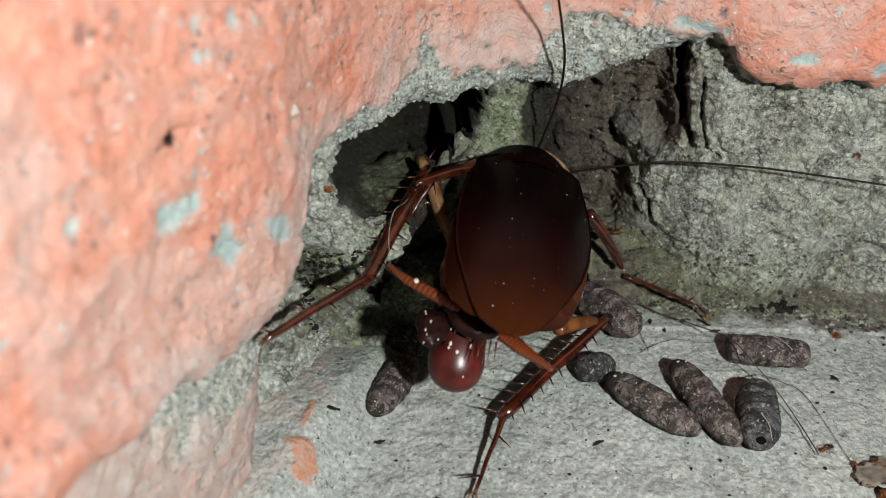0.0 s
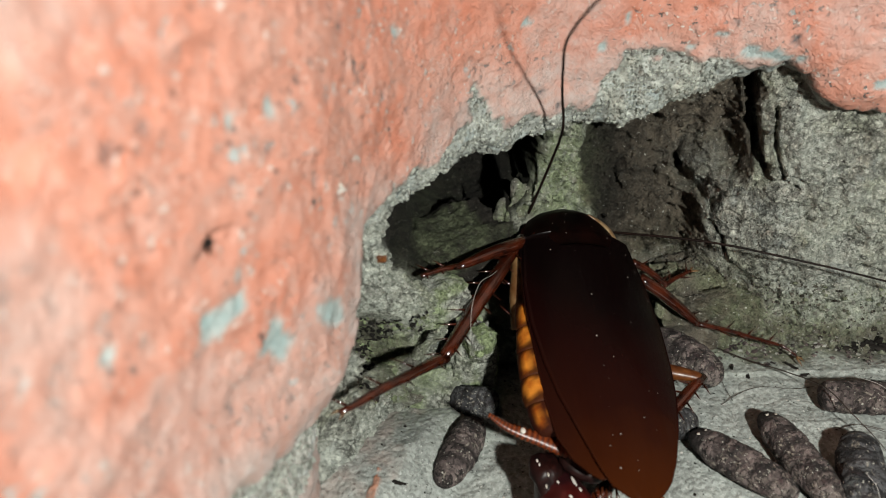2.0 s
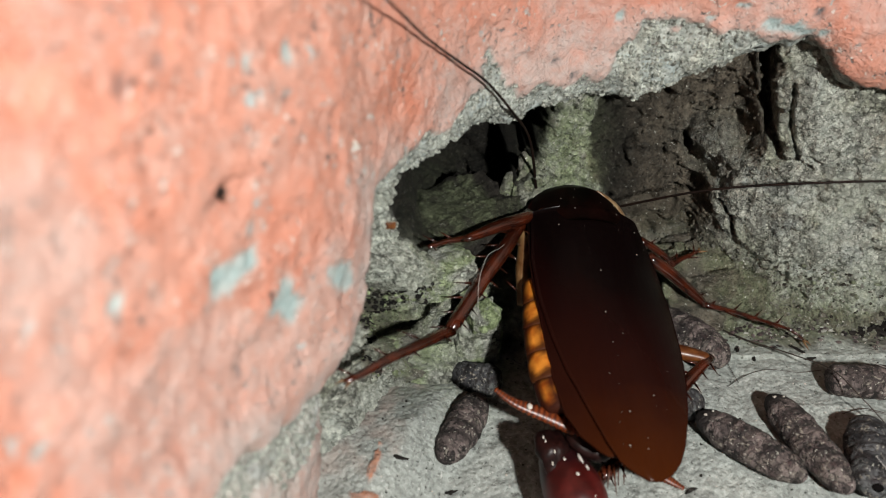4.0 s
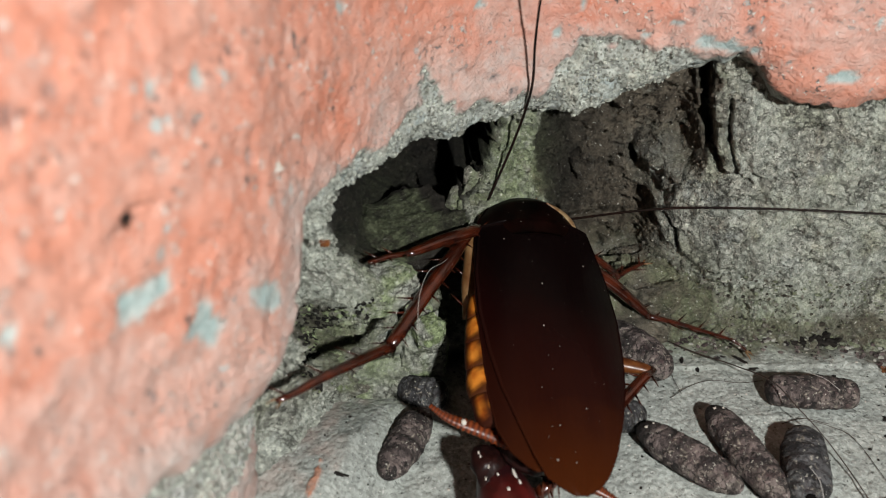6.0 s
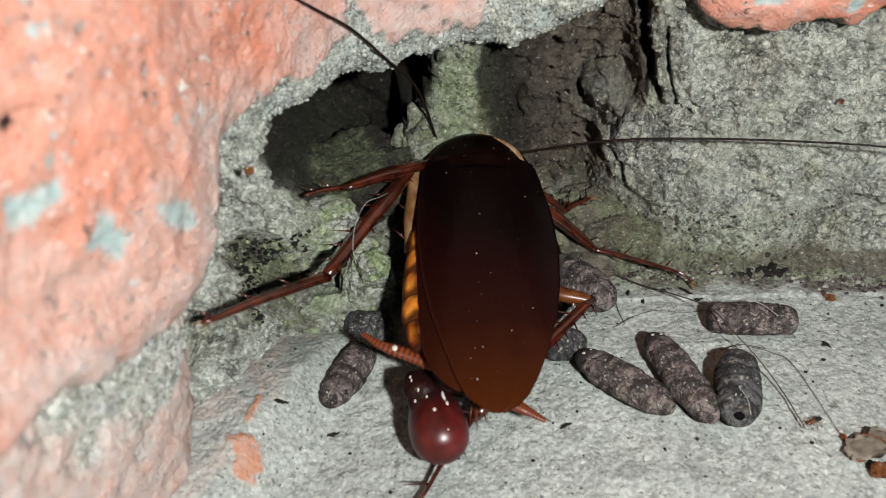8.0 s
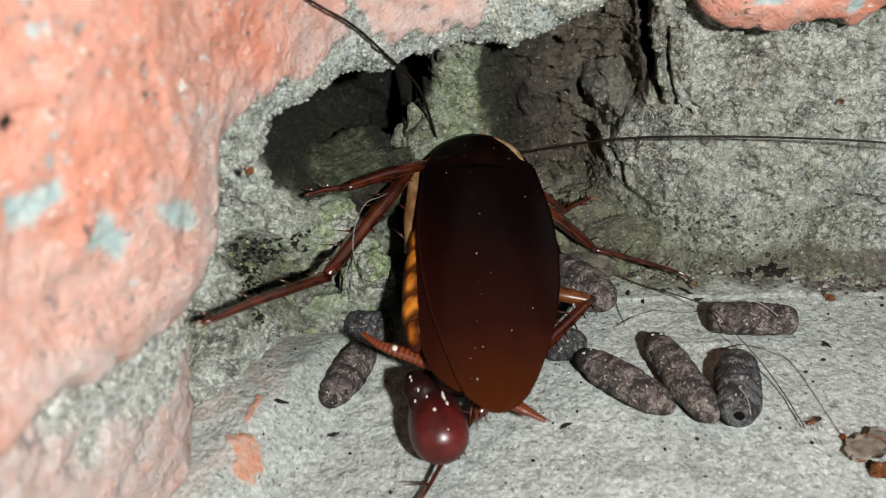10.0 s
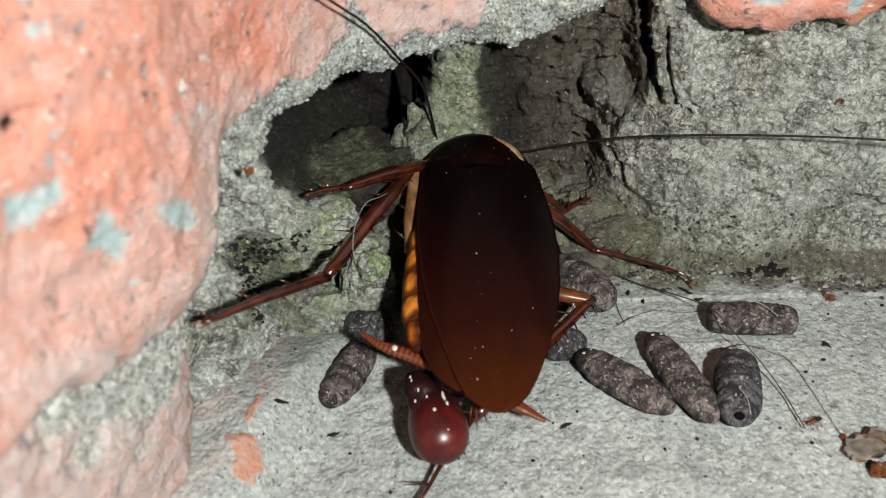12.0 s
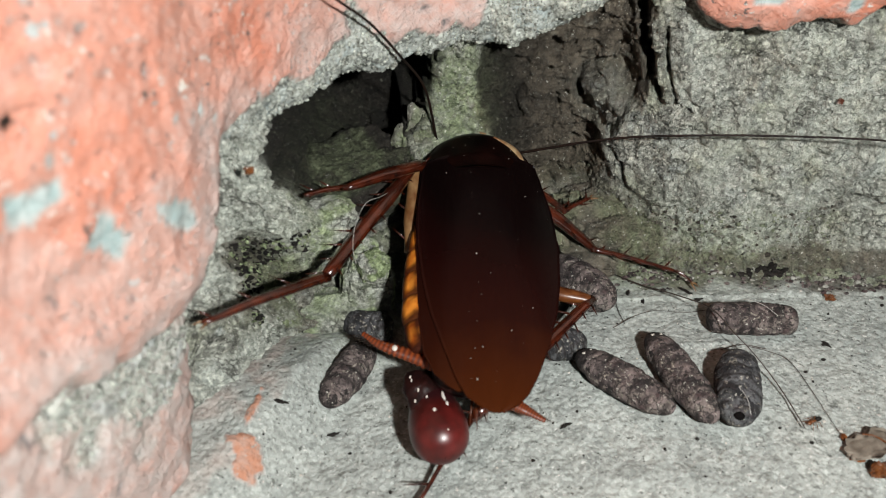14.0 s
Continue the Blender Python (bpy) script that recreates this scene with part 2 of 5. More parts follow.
def make_paint():
    m = Mat("flaking orange paint on plaster", 0.5)
    orange = m.mix(m.ramp(m.noise(9, 4, 0.6), (0.35, 0.0), (0.68, 1.0)), (0.68, 0.25, 0.16), (0.69, 0.345, 0.26))
    orange = m.mix(m.ramp(m.noise(1.8, 5, 0.68, 0.5), (0.47, 0.0), (0.66, 0.75)), orange, (0.63, 0.395, 0.33))
    orange = m.mix(m.ramp(m.noise(0.8, 4, 0.7, 0.8), (0.30, 0.45), (0.42, 0.0)), orange, (0.58, 0.19, 0.10))
    patchy = m.ramp(m.noise(5, 3, 0.6), (0.38, 0.0), (0.54, 1.0))
    pits = m.math("MULTIPLY", m.ramp(m.noise(0.62, 2, 0.5), (0.645, 0.0), (0.68, 1.0)), patchy)
    flecks = m.math("MULTIPLY", m.ramp(m.noise(0.5, 2, 0.5, 0.4), (0.63, 0.0), (0.67, 0.9)), patchy)
    chips = m.math("MULTIPLY", m.ramp(m.noise(1.05, 3, 0.55, 0.6), (0.655, 0.0), (0.68, 0.9)), patchy)
    coat = m.mix(pits, orange, (0.16, 0.13, 0.12))
    coat = m.mix(flecks, coat, (0.78, 0.74, 0.68))
    coat = m.mix(chips, coat, (0.44, 0.50, 0.49))
    pink = m.mix(m.ramp(m.noise(1.4, 5, 0.7), (0.3, 0.0), (0.7, 1.0)), (0.60, 0.40, 0.345), (0.62, 0.55, 0.515))
    coat = m.mix(m.math("MULTIPLY", m.attr("worn"), m.ramp(m.noise(2.5, 5, 0.7), (0.30, 0.42), (0.55, 1.0))), coat, pink)
    grey = m.mix(m.ramp(m.noise(1.5, 3, 0.6), (0.4, 0.0), (0.6, 1.0)), (0.36, 0.46, 0.45), (0.52, 0.58, 0.56))
    coat = m.mix(m.attr("undercoat"), coat, grey)
    rubble = stone_colour(m, (0.82, 0.86, 0.78), (0.53, 0.57, 0.52))
    rubble = m.mix(m.ramp(m.noise(3.4, 4, 0.6), (0.55, 0.0), (0.66, 0.5)), rubble, (0.86, 0.86, 0.72))
    rubble = m.mix(m.ramp(m.noise(2.6, 4, 0.6, 0.4), (0.52, 0.0), (0.64, 0.55)), rubble, (0.62, 0.74, 0.74))
    rubble = m.mix(m.ramp(m.noise(0.9, 4, 0.7), (0.30, 0.5), (0.38, 0.0)), rubble, (0.07, 0.07, 0.065))
    shards = m.cells(0.6)
    rubble = m.mix(1.0, rubble, m.ramp(shards.outputs["Color"], (0.1, 0.66), (0.5, 0.95), (0.9, 1.1)), "MULTIPLY")
    coat = m.mix(m.attr("bare"), coat, sanded(m, rubble, 0.32, 0.78, 1.0))
    m.bump(m.math("MULTIPLY", shards.outputs["Distance"], m.attr("bare")), -0.30, 0.9)
    coat = m.mix(m.math("MULTIPLY", m.attr("spot"), m.ramp(m.noise(0.4, 2, 0.5), (0.35, 1.0), (0.6, 0.55))), coat, (0.10, 0.105, 0.11))
    m.colour(coat, 0.535)
    m.rough(m.ramp(m.attr("bare"), (0.0, 0.44), (1.0, 0.92)))
    m.bump(m.noise(2.4, 7, 0.66, 0.9), 0.65, 0.9)
    m.bump(m.noise(0.7, 4, 0.6, 0.5), 0.2, 0.7)
    m.bump(m.math("MAXIMUM", pits, chips), -0.15, 0.8)
    m.bump(flecks, 0.12, 0.7)
    m.bump(m.noise(1.3, 5, 0.6, 1.2), 0.35, 0.7)
    return m.m


STONE = make_stone()
GROUND = make_ground()
PAINT = make_paint()


def chitin(name, dark, warm, rough, size=3.0):
    m = Mat(name, rough)
    m.colour(m.mix(m.ramp(m.noise(size, 4, 0.6), (0.35, 0.0), (0.65, 1.0)), dark, warm))
    m.bump(m.noise(0.3, 2, 0.5), 0.02, 0.4)
    m.set(Specular_IOR_Level=0.28)
    return m


def make_wing():
    m = Mat("smoky brown wing", 0.26)
    sep = m.t.nodes.new("ShaderNodeSeparateXYZ")
    m.t.links.new(m.co, sep.inputs[0])
    along = m.math("MULTIPLY", sep.outputs["Y"], -1000 / 35.0)
    veins = m.n("ShaderNodeTexWave", Vector=m.co, Scale=420.0, Distortion=3.0, Detail=2.0)
    veins.bands_direction = "X"
    tone = m.math("ADD", along, m.math("MULTIPLY", m.math("SUBTRACT", m.noise(7, 3, 0.5), 0.5), 0.25))
    off = m.math("SUBTRACT", sep.outputs["X"], 0.0025)
    tone = m.math("ADD", tone, m.math("MULTIPLY", m.math("MULTIPLY", off, off), 3400.0))
    tone = m.math("MULTIPLY", tone, 0.92)
    col = m.ramp(tone, (0.40, (0.0040, 0.0017, 0.0017)), (0.62, (0.0120, 0.0025, 0.0021)), (0.88, (0.0225, 0.0050, 0.0027)))
    tip = m.math("SUBTRACT", m.math("ADD", along, m.math("MULTIPLY", m.noise(4, 3, 0.5), 0.16)), 0.25)
    col = m.mix(m.ramp(tip, (0.58, 0.0), (0.90, 1.0)), col, (0.062, 0.0150, 0.0030))
    col = m.mix(m.math("MULTIPLY", m.math("MULTIPLY", veins.outputs["Fac"], 0.05), m.ramp(along, (0.45, 0.0), (0.9, 1.0))), col, (0.045, 0.010, 0.004))
    m.colour(col)
    m.set(Specular_IOR_Level=0.06)
    m.bump(veins.outputs["Fac"], 0.01, 0.3)
    m.bump(m.noise(0.5, 3, 0.6), 0.02, 0.4)
    return m.m


WING = make_wing()
SHIELD = chitin("dark pronotum", (0.0016, 0.0008, 0.0007), (0.0080, 0.0022, 0.0016), 0.42).set(Specular_IOR_Level=0.03).m
MARGIN = chitin("pale amber rim", (0.13, 0.040, 0.008), (0.50, 0.36, 0.20), 0.30, 1.1).m
AMBER = chitin("amber abdomen", (0.36, 0.080, 0.008), (0.62, 0.20, 0.03), 0.5, 1.4).set(Specular_IOR_Level=0.12)
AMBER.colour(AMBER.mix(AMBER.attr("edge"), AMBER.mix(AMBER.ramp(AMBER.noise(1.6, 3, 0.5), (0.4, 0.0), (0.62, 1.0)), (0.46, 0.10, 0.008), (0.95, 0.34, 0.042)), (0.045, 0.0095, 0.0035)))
SEGMENT = AMBER.m
BELLY = chitin("dark abdomen", (0.05, 0.012, 0.005), (0.12, 0.03, 0.008), 0.35).m
LEG = chitin("red-brown leg", (0.011, 0.0026, 0.0017), (0.090, 0.0160, 0.0055), 0.19, 1.9).set(Specular_IOR_Level=0.6, Coat_Weight=0.6, Coat_Roughness=0.10).m
TAN_SKIN = chitin("pale tan thigh", (0.13, 0.048, 0.014), (0.27, 0.155, 0.068), 0.36, 1.5).m
THIGH = chitin("tan thigh", (0.085, 0.020, 0.005), (0.24, 0.085, 0.022), 0.34, 1.5).m
RUST = chitin("rusty cercus", (0.13, 0.022, 0.006), (0.27, 0.058, 0.014), 0.35, 0.8)
RUST.colour(RUST.mix(RUST.attr("ring"), (0.24, 0.050, 0.012), (0.055, 0.010, 0.004)))
CERCUS = RUST.m
THREAD = chitin("dark antenna", (0.007, 0.004, 0.003), (0.018, 0.008, 0.005), 0.6).set(Specular_IOR_Level=0.12).m
SHELL = chitin("oxblood egg case", (0.050, 0.006, 0.005), (0.12, 0.013, 0.011), 0.34, 2.0).set(Specular_IOR_Level=0.33)
SPLIT = SHELL.n("ShaderNodeSeparateXYZ", Vector=SHELL.co).outputs["Y"]
SHELL.colour(SHELL.mix(SHELL.ramp(SHELL.math("ADD", SHELL.math("MULTIPLY", SPLIT, 200.0), SHELL.noise(3.0, 3, 0.5)), (0.75, 0.0), (1.35, 0.85)),
                       SHELL.mix(SHELL.ramp(SHELL.noise(2.0, 4, 0.6), (0.35, 0.0), (0.65, 1.0)), (0.050, 0.006, 0.005), (0.12, 0.013, 0.011)), (0.020, 0.006, 0.008)))
EGG = SHELL.m
FLESH = chitin("wet brown flesh", (0.006, 0.003, 0.003), (0.024, 0.0065, 0.0055), 0.38, 1.0).set(Specular_IOR_Level=0.14).m


def make_pellet(name, dark, pale):
    m = Mat(name, 0.8)
    swirl = m.n("ShaderNodeTexNoise", Vector=m.co, Scale=1300.0, Detail=4.0).outputs["Color"]
    place = m.n("ShaderNodeVectorMath")
    place.operation = "MULTIPLY_ADD"
    m.t.links.new(swirl, place.inputs[0])
    place.inputs[1].default_value = (0.0016, 0.0016, 0.0016)
    m.t.links.new(m.n("ShaderNodeMapping", Vector=m.co, Scale=(1.3, 0.8, 0.8)).outputs[0], place.inputs[2])
    flakes = m.n("ShaderNodeTexVoronoi", Vector=place.outputs[0], Scale=1000.0 / 0.95)
    seams = m.n("ShaderNodeTexVoronoi", Vector=place.outputs[0], Scale=1000.0 / 0.95)
    seams.feature = "DISTANCE_TO_EDGE"
    c = m.mix(m.ramp(m.noise(1.6, 5, 0.72), (0.38, 0.0), (0.60, 1.0)), dark, pale)
    c = m.mix(m.ramp(m.noise(2.6, 3, 0.6), (0.50, 0.0), (0.64, 0.8)), c, tuple(a * b for a, b in zip(pale, (0.62, 0.42, 0.46))))
    c = m.mix(m.ramp(m.noise(3.1, 4, 0.65), (0.52, 0.0), (0.64, 0.8)), c, tuple(a * b for a, b in zip(pale, (1.5, 1.65, 1.55))))
    c = m.mix(m.ramp(flakes.outputs["Color"], (0.50, 0.0), (0.85, 0.75)), c, tuple(1.9 * v for v in pale))
    c = m.mix(m.ramp(flakes.outputs["Color"], (0.16, 0.85), (0.32, 0.0)), c, tuple(0.7 * v for v in dark))
    c = m.mix(m.ramp(m.noise(0.8, 4, 0.7, 0.6), (0.58, 0.0), (0.66, 0.75)), c, (0.50, 0.45, 0.37))
    c = m.mix(m.math("MULTIPLY", m.ramp(seams.outputs["Distance"], (0.0, 1.0), (0.09, 0.0)), m.ramp(m.noise(1.9, 3, 0.6), (0.46, 0.0), (0.58, 0.9))), c, (0.012, 0.010, 0.010))
    c = m.mix(m.ramp(m.noise(0.45, 2, 0.5), (0.60, 0.0), (0.66, 0.9)), c, (0.014, 0.013, 0.012))
    c = m.mix(m.ramp(m.noise(1.1, 5, 0.75, 0.8), (0.54, 0.0), (0.61, 0.85)), c, (0.018, 0.014, 0.014))
    c = m.mix(m.ramp(m.noise(0.33, 2, 0.5), (0.66, 0.0), (0.70, 0.8)), c, (0.66, 0.64, 0.56))
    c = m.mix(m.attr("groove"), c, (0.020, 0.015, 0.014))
    m.colour(c)
    m.bump(m.noise(1.0, 6, 0.75), 0.38, 1.0)
    m.bump(m.ramp(seams.outputs["Distance"], (0.0, 0.0), (0.16, 1.0)), 0.10, 0.7)
    return m.m


PELLET = make_pellet("dry brown dropping", (0.024, 0.019, 0.019), (0.155, 0.122, 0.115))
PELLET_DARK = make_pellet("dry slate dropping", (0.016, 0.017, 0.020), (0.090, 0.090, 0.094))
PIT_SHADE = chitin("near-black pit shade", (0.003, 0.003, 0.003), (0.008, 0.007, 0.007), 0.9).set(Specular_IOR_Level=0.0).m
HAIR = chitin("dark hair", (0.03, 0.022, 0.018), (0.07, 0.05, 0.04), 0.4).m
PALE_HAIR = chitin("pale fibre", (0.35, 0.34, 0.31), (0.55, 0.53, 0.50), 0.5).m
FLECK = chitin("pale dust", (0.62, 0.56, 0.48), (0.80, 0.76, 0.70), 0.7).m
MOTE = chitin("grey dust", (0.20, 0.17, 0.15), (0.55, 0.50, 0.45), 0.8, 2.2).m
SOOT = chitin("black grit", (0.012, 0.011, 0.010), (0.035, 0.03, 0.026), 0.7).set(Specular_IOR_Level=0.08).m
LEAF = chitin("dry leaf scrap", (0.13, 0.105, 0.08), (0.30, 0.26, 0.21), 0.75, 1.5).m
ANT_SKIN = chitin("rust ant skin", (0.10, 0.032, 0.010), (0.22, 0.08, 0.025), 0.3, 0.6).m


# ---- mesh helpers ----
def solid(name, verts, faces, mat, flat=False, floats=()):
    """A mesh object's data from millimetre coordinates."""
    me = bpy.data.meshes.new(name)
    me.from_pydata((np.asarray(verts, float) * MM).tolist(), [], [tuple(int(i) for i in f) for f in faces])
    me.materials.append(mat)
    for key, values in floats:
        a = me.attributes.new(key, "FLOAT", "POINT")
        a.data.foreach_set("value", np.asarray(values, np.float32))
    me.polygons.foreach_set("use_smooth", [not flat] * len(me.polygons))
    me.update()
    return me


def part(name, me, parent, label=""):
    ob = new(name, me)
    ob.parent = parent
    if label:
        tagged(ob, label)
    return ob


def grid_faces(nu, nv, wrap=False):
    out = []
    for i in range(nu - 1 + (1 if wrap else 0)):
        a, b = i * nv, ((i + 1) % nu) * nv
        out += [(a + j, b + j, b + j + 1, a + j + 1) for j in range(nv - 1)]
    return out


def tube(points, radii, sides=8, cap=True):
    """Rings swept along points; returns verts and faces."""
    P = np.array(points, float)
    T = np.gradient(P, axis=0)
    T /= np.linalg.norm(T, axis=1)[:, None] + 1e-12
    up = np.array((0.0, 0.0, 1.0)) if abs(T[0][2]) < 0.9 else np.array((1.0, 0.0, 0.0))
    V, F = [], []
    for k in range(len(P)):
        a = np.cross(T[k], up)
        a /= np.linalg.norm(a) + 1e-12
        b = np.cross(a, T[k])
        up = b
        r = np.atleast_1d(radii[k])
        ra, rb = (r[0], r[-1])
        for s in range(sides):
            w = 2 * math.pi * s / sides
            V.append(P[k] + a * ra * math.cos(w) + b * rb * math.sin(w))
    for k in range(len(P) - 1):
        for s in range(sides):
            n = (s + 1) % sides
            F.append((k * sides + s, k * sides + n, (k + 1) * sides + n, (k + 1) * sides + s))
    if cap:
        F.append(tuple(range(sides))[::-1])
        F.append(tuple((len(P) - 1) * sides + s for s in range(sides)))
    return np.array(V), F


def joined(pieces):
    V, F, n = [], [], 0
    for v, f in pieces:
        V.append(np.asarray(v))
        F += [tuple(i + n for i in q) for q in f]
        n += len(v)
    return np.vstack(V), F


def curve_through(pts, n=12):
    P = np.array(pts, float)
    P = np.vstack([2 * P[0] - P[1], P, 2 * P[-1] - P[-2]])
    out = []
    for i in range(1, len(P) - 2):
        a, b, c, d = P[i - 1:i + 3]
        for t in np.linspace(0, 1, n, endpoint=False):
            out.append(0.5 * (2 * b + (c - a) * t + (2 * a - 5 * b + 4 * c - d) * t * t + (3 * b - a - 3 * c + d) * t ** 3))
    out.append(P[-2])
    return np.array(out)


def ball(rx, ry, rz, nu=24, nv=14):
    V, F = [], []
    for i in range(nv + 1):
        th = math.pi * i / nv
        for j in range(nu):
            ph = 2 * math.pi * j / nu
            V.append((rx * math.sin(th) * math.cos(ph), ry * math.sin(th) * math.sin(ph), rz * math.cos(th)))
    for i in range(nv):
        for j in range(nu):
            k = (j + 1) % nu
            F.append((i * nu + j, (i + 1) * nu + j, (i + 1) * nu + k, i * nu + k))
    return np.array(V), F


# ---- the wall's plan: from beside the camera round the inner corner ----
PLAN = [(-34, -30), (-20, 16), (-11, 46), (-4, 64.5), (3, 76), (12, 82.5), (24, 83.5), (40, 80), (60, 76.5), (110, 69)]
LINE = curve_through(PLAN, 40)
RUN = np.concatenate([[0], np.cumsum(np.linalg.norm(np.diff(LINE, axis=0), axis=1))])
TAN = np.gradient(LINE, axis=0)
TAN /= np.linalg.norm(TAN, axis=1)[:, None]


def wall_point(s, z, back):
    """Places on the wall at run s and height z, set back from the painted face."""
    x, y = np.interp(s, RUN, LINE[:, 0]), np.interp(s, RUN, LINE[:, 1])
    tx, ty = np.interp(s, RUN, TAN[:, 0]), np.interp(s, RUN, TAN[:, 1])
    n = np.hypot(tx, ty)
    return np.stack([x - ty / n * back, y + tx / n * back, z], 1)


# where the plaster has broken away, in run and height
BREAK = [(84.9, -12), (84.9, -1), (86.6, 7), (88, 11), (89.4, 15), (89.2, 19), (89.2, 21.3), (90.6, 23.2), (92.4, 25), (93.7, 28), (94.8, 30.2), (97, 30.6), (98.8, 29.8),
         (102.5, 28.2), (105.8, 28.3), (112, 28.7), (117.5, 28.5), (122, 28.5), (127, 28.7), (129.3, 28.3), (132.2, 27.7), (134.6, 28.8),
         (136.7, 30.5), (139.6, 32.4), (142, 33.7), (143.4, 34.8), (146, 34.6), (148.6, 33.1), (152.2, 30.3), (159.3, 30.9), (163.8, 31.9),
         (172, 33.5), (190, 36), (230, 40), (230, -12)]
# where the paint alone has gone
FLAKED = [(96.5, 20), (97.6, 31.8), (104, 32), (110, 31.4), (113.6, 33.6), (115, 35.8), (118, 31.8), (124, 30.3), (127.6, 32), (129, 34.7),
          (131.2, 36.8), (135.3, 36.7), (139.5, 36.1), (142.5, 35.2), (146, 34.4), (143, 26), (120, 20)]
LOW_FLAKE = [(73.6, 24.5), (75.9, 24.2), (79.6, 22.1), (83.4, 20.9), (86.8, 20.4), (88.9, 17), (88.3, 14), (85, 12.2), (80.4, 12.7), (75.8, 17), (73, 19.7), (71.3, 23.2)]
UNDERCOATS = [(79.9, 38.6, 0.5, 0.6, 0), (82.1, 47.5, 0.6, 0.7, 0.0), (85.7, 46.7, 0.45, 0.8, 0.2), (70.2, 40.3, 0.8, 0.6, 0.0), (88.7, 40.1, 0.5, 0.55, 0.3),
              (155, 34.0, 2.6, 0.8, 0.05), (144.8, 36.3, 3.4, 1.0, -0.15), (163.0, 33.6, 1.0, 1.3, 0.0), (128.9, 37.4, 0.7, 0.7, 0), (137.1, 36.9, 0.8, 0.5, 0.2),
              (140, 38.3, 0.9, 0.4, 0.3), (157, 39.4, 0.5, 0.5, 0), (121, 41, 0.7, 0.8, 0), (131, 40, 0.6, 1.1, 0), (93.5, 44.5, 0.5, 0.8, 0), (104, 45, 0.5, 0.9, 0.3),
              (93.6, 35.2, 0.4, 0.5, 0.2), (95.2, 33.6, 0.5, 0.4, 0.0), (64.1, 37.4, 0.8, 0.6, 0.2), (90.2, 36.2, 0.3, 0.35, 0.0)]
# larger chips down to the blue-grey undercoat, in run and height
CHIPS = [[(76.5, 38), (77.7, 37.6), (79.4, 37.4), (80.2, 37.0), (79.5, 36.2), (78.5, 36.0), (77.8, 35.4), (76.3, 36.2)],
         [(82.3, 34.1), (82.8, 32.9), (83.2, 30.7), (82.6, 29.9), (81.4, 30.6), (80.4, 32.0), (81.0, 33.0)],
         [(86.0, 31.6), (87.8, 31.2), (89.4, 29.4), (89.8, 27.6), (88.6, 27.6), (87.0, 29.2)]]


# small dark pits in the paint: run, height, radius
SPOTS = [(79.9, 20.9, 0.5), (72.4, 22.6, 0.45), (76.7, 11.4, 0.5), (88.8, 40.1, 0.42), (79.0, 22.3, 0.55), (84.7, 44.4, 0.35), (89, 47, 0.35), (81.3, 44.2, 0.25), (74.2, 49.3, 0.4), (76.6, 49.6, 0.4), (124.5, 31.9, 0.35), (101, 41, 0.3), (104.5, 38.2, 0.28), (96, 48, 0.35), (72.5, 21.6, 0.4), (110, 37.5, 0.25), (122.5, 33.6, 0.35),
         (146.5, 38, 0.5), (141, 39.5, 0.35), (77, 30, 0.25), (86.5, 33.5, 0.25), (82, 26.5, 0.22), (93, 33.5, 0.25)]


def spaced(*spans):
    out = [np.array([spans[0][0]])]
    for a, b, step in spans:
        out.append(np.linspace(a, b, max(2, int(round((b - a) / step)) + 1))[1:])
    return np.concatenate(out)


COAT = {}


def coat_at(s, z, lift=0.0):
    """A place on the painted face at run s and height z, in millimetres."""
    k = int(np.argmin((COAT["s"] - s) ** 2 + (COAT["z"] - z) ** 2))
    out = wall_point(np.array([s]), np.array([z]), np.array([COAT["back"][k] - lift]))[0]
    return float(out[0]), float(out[1]), float(out[2])


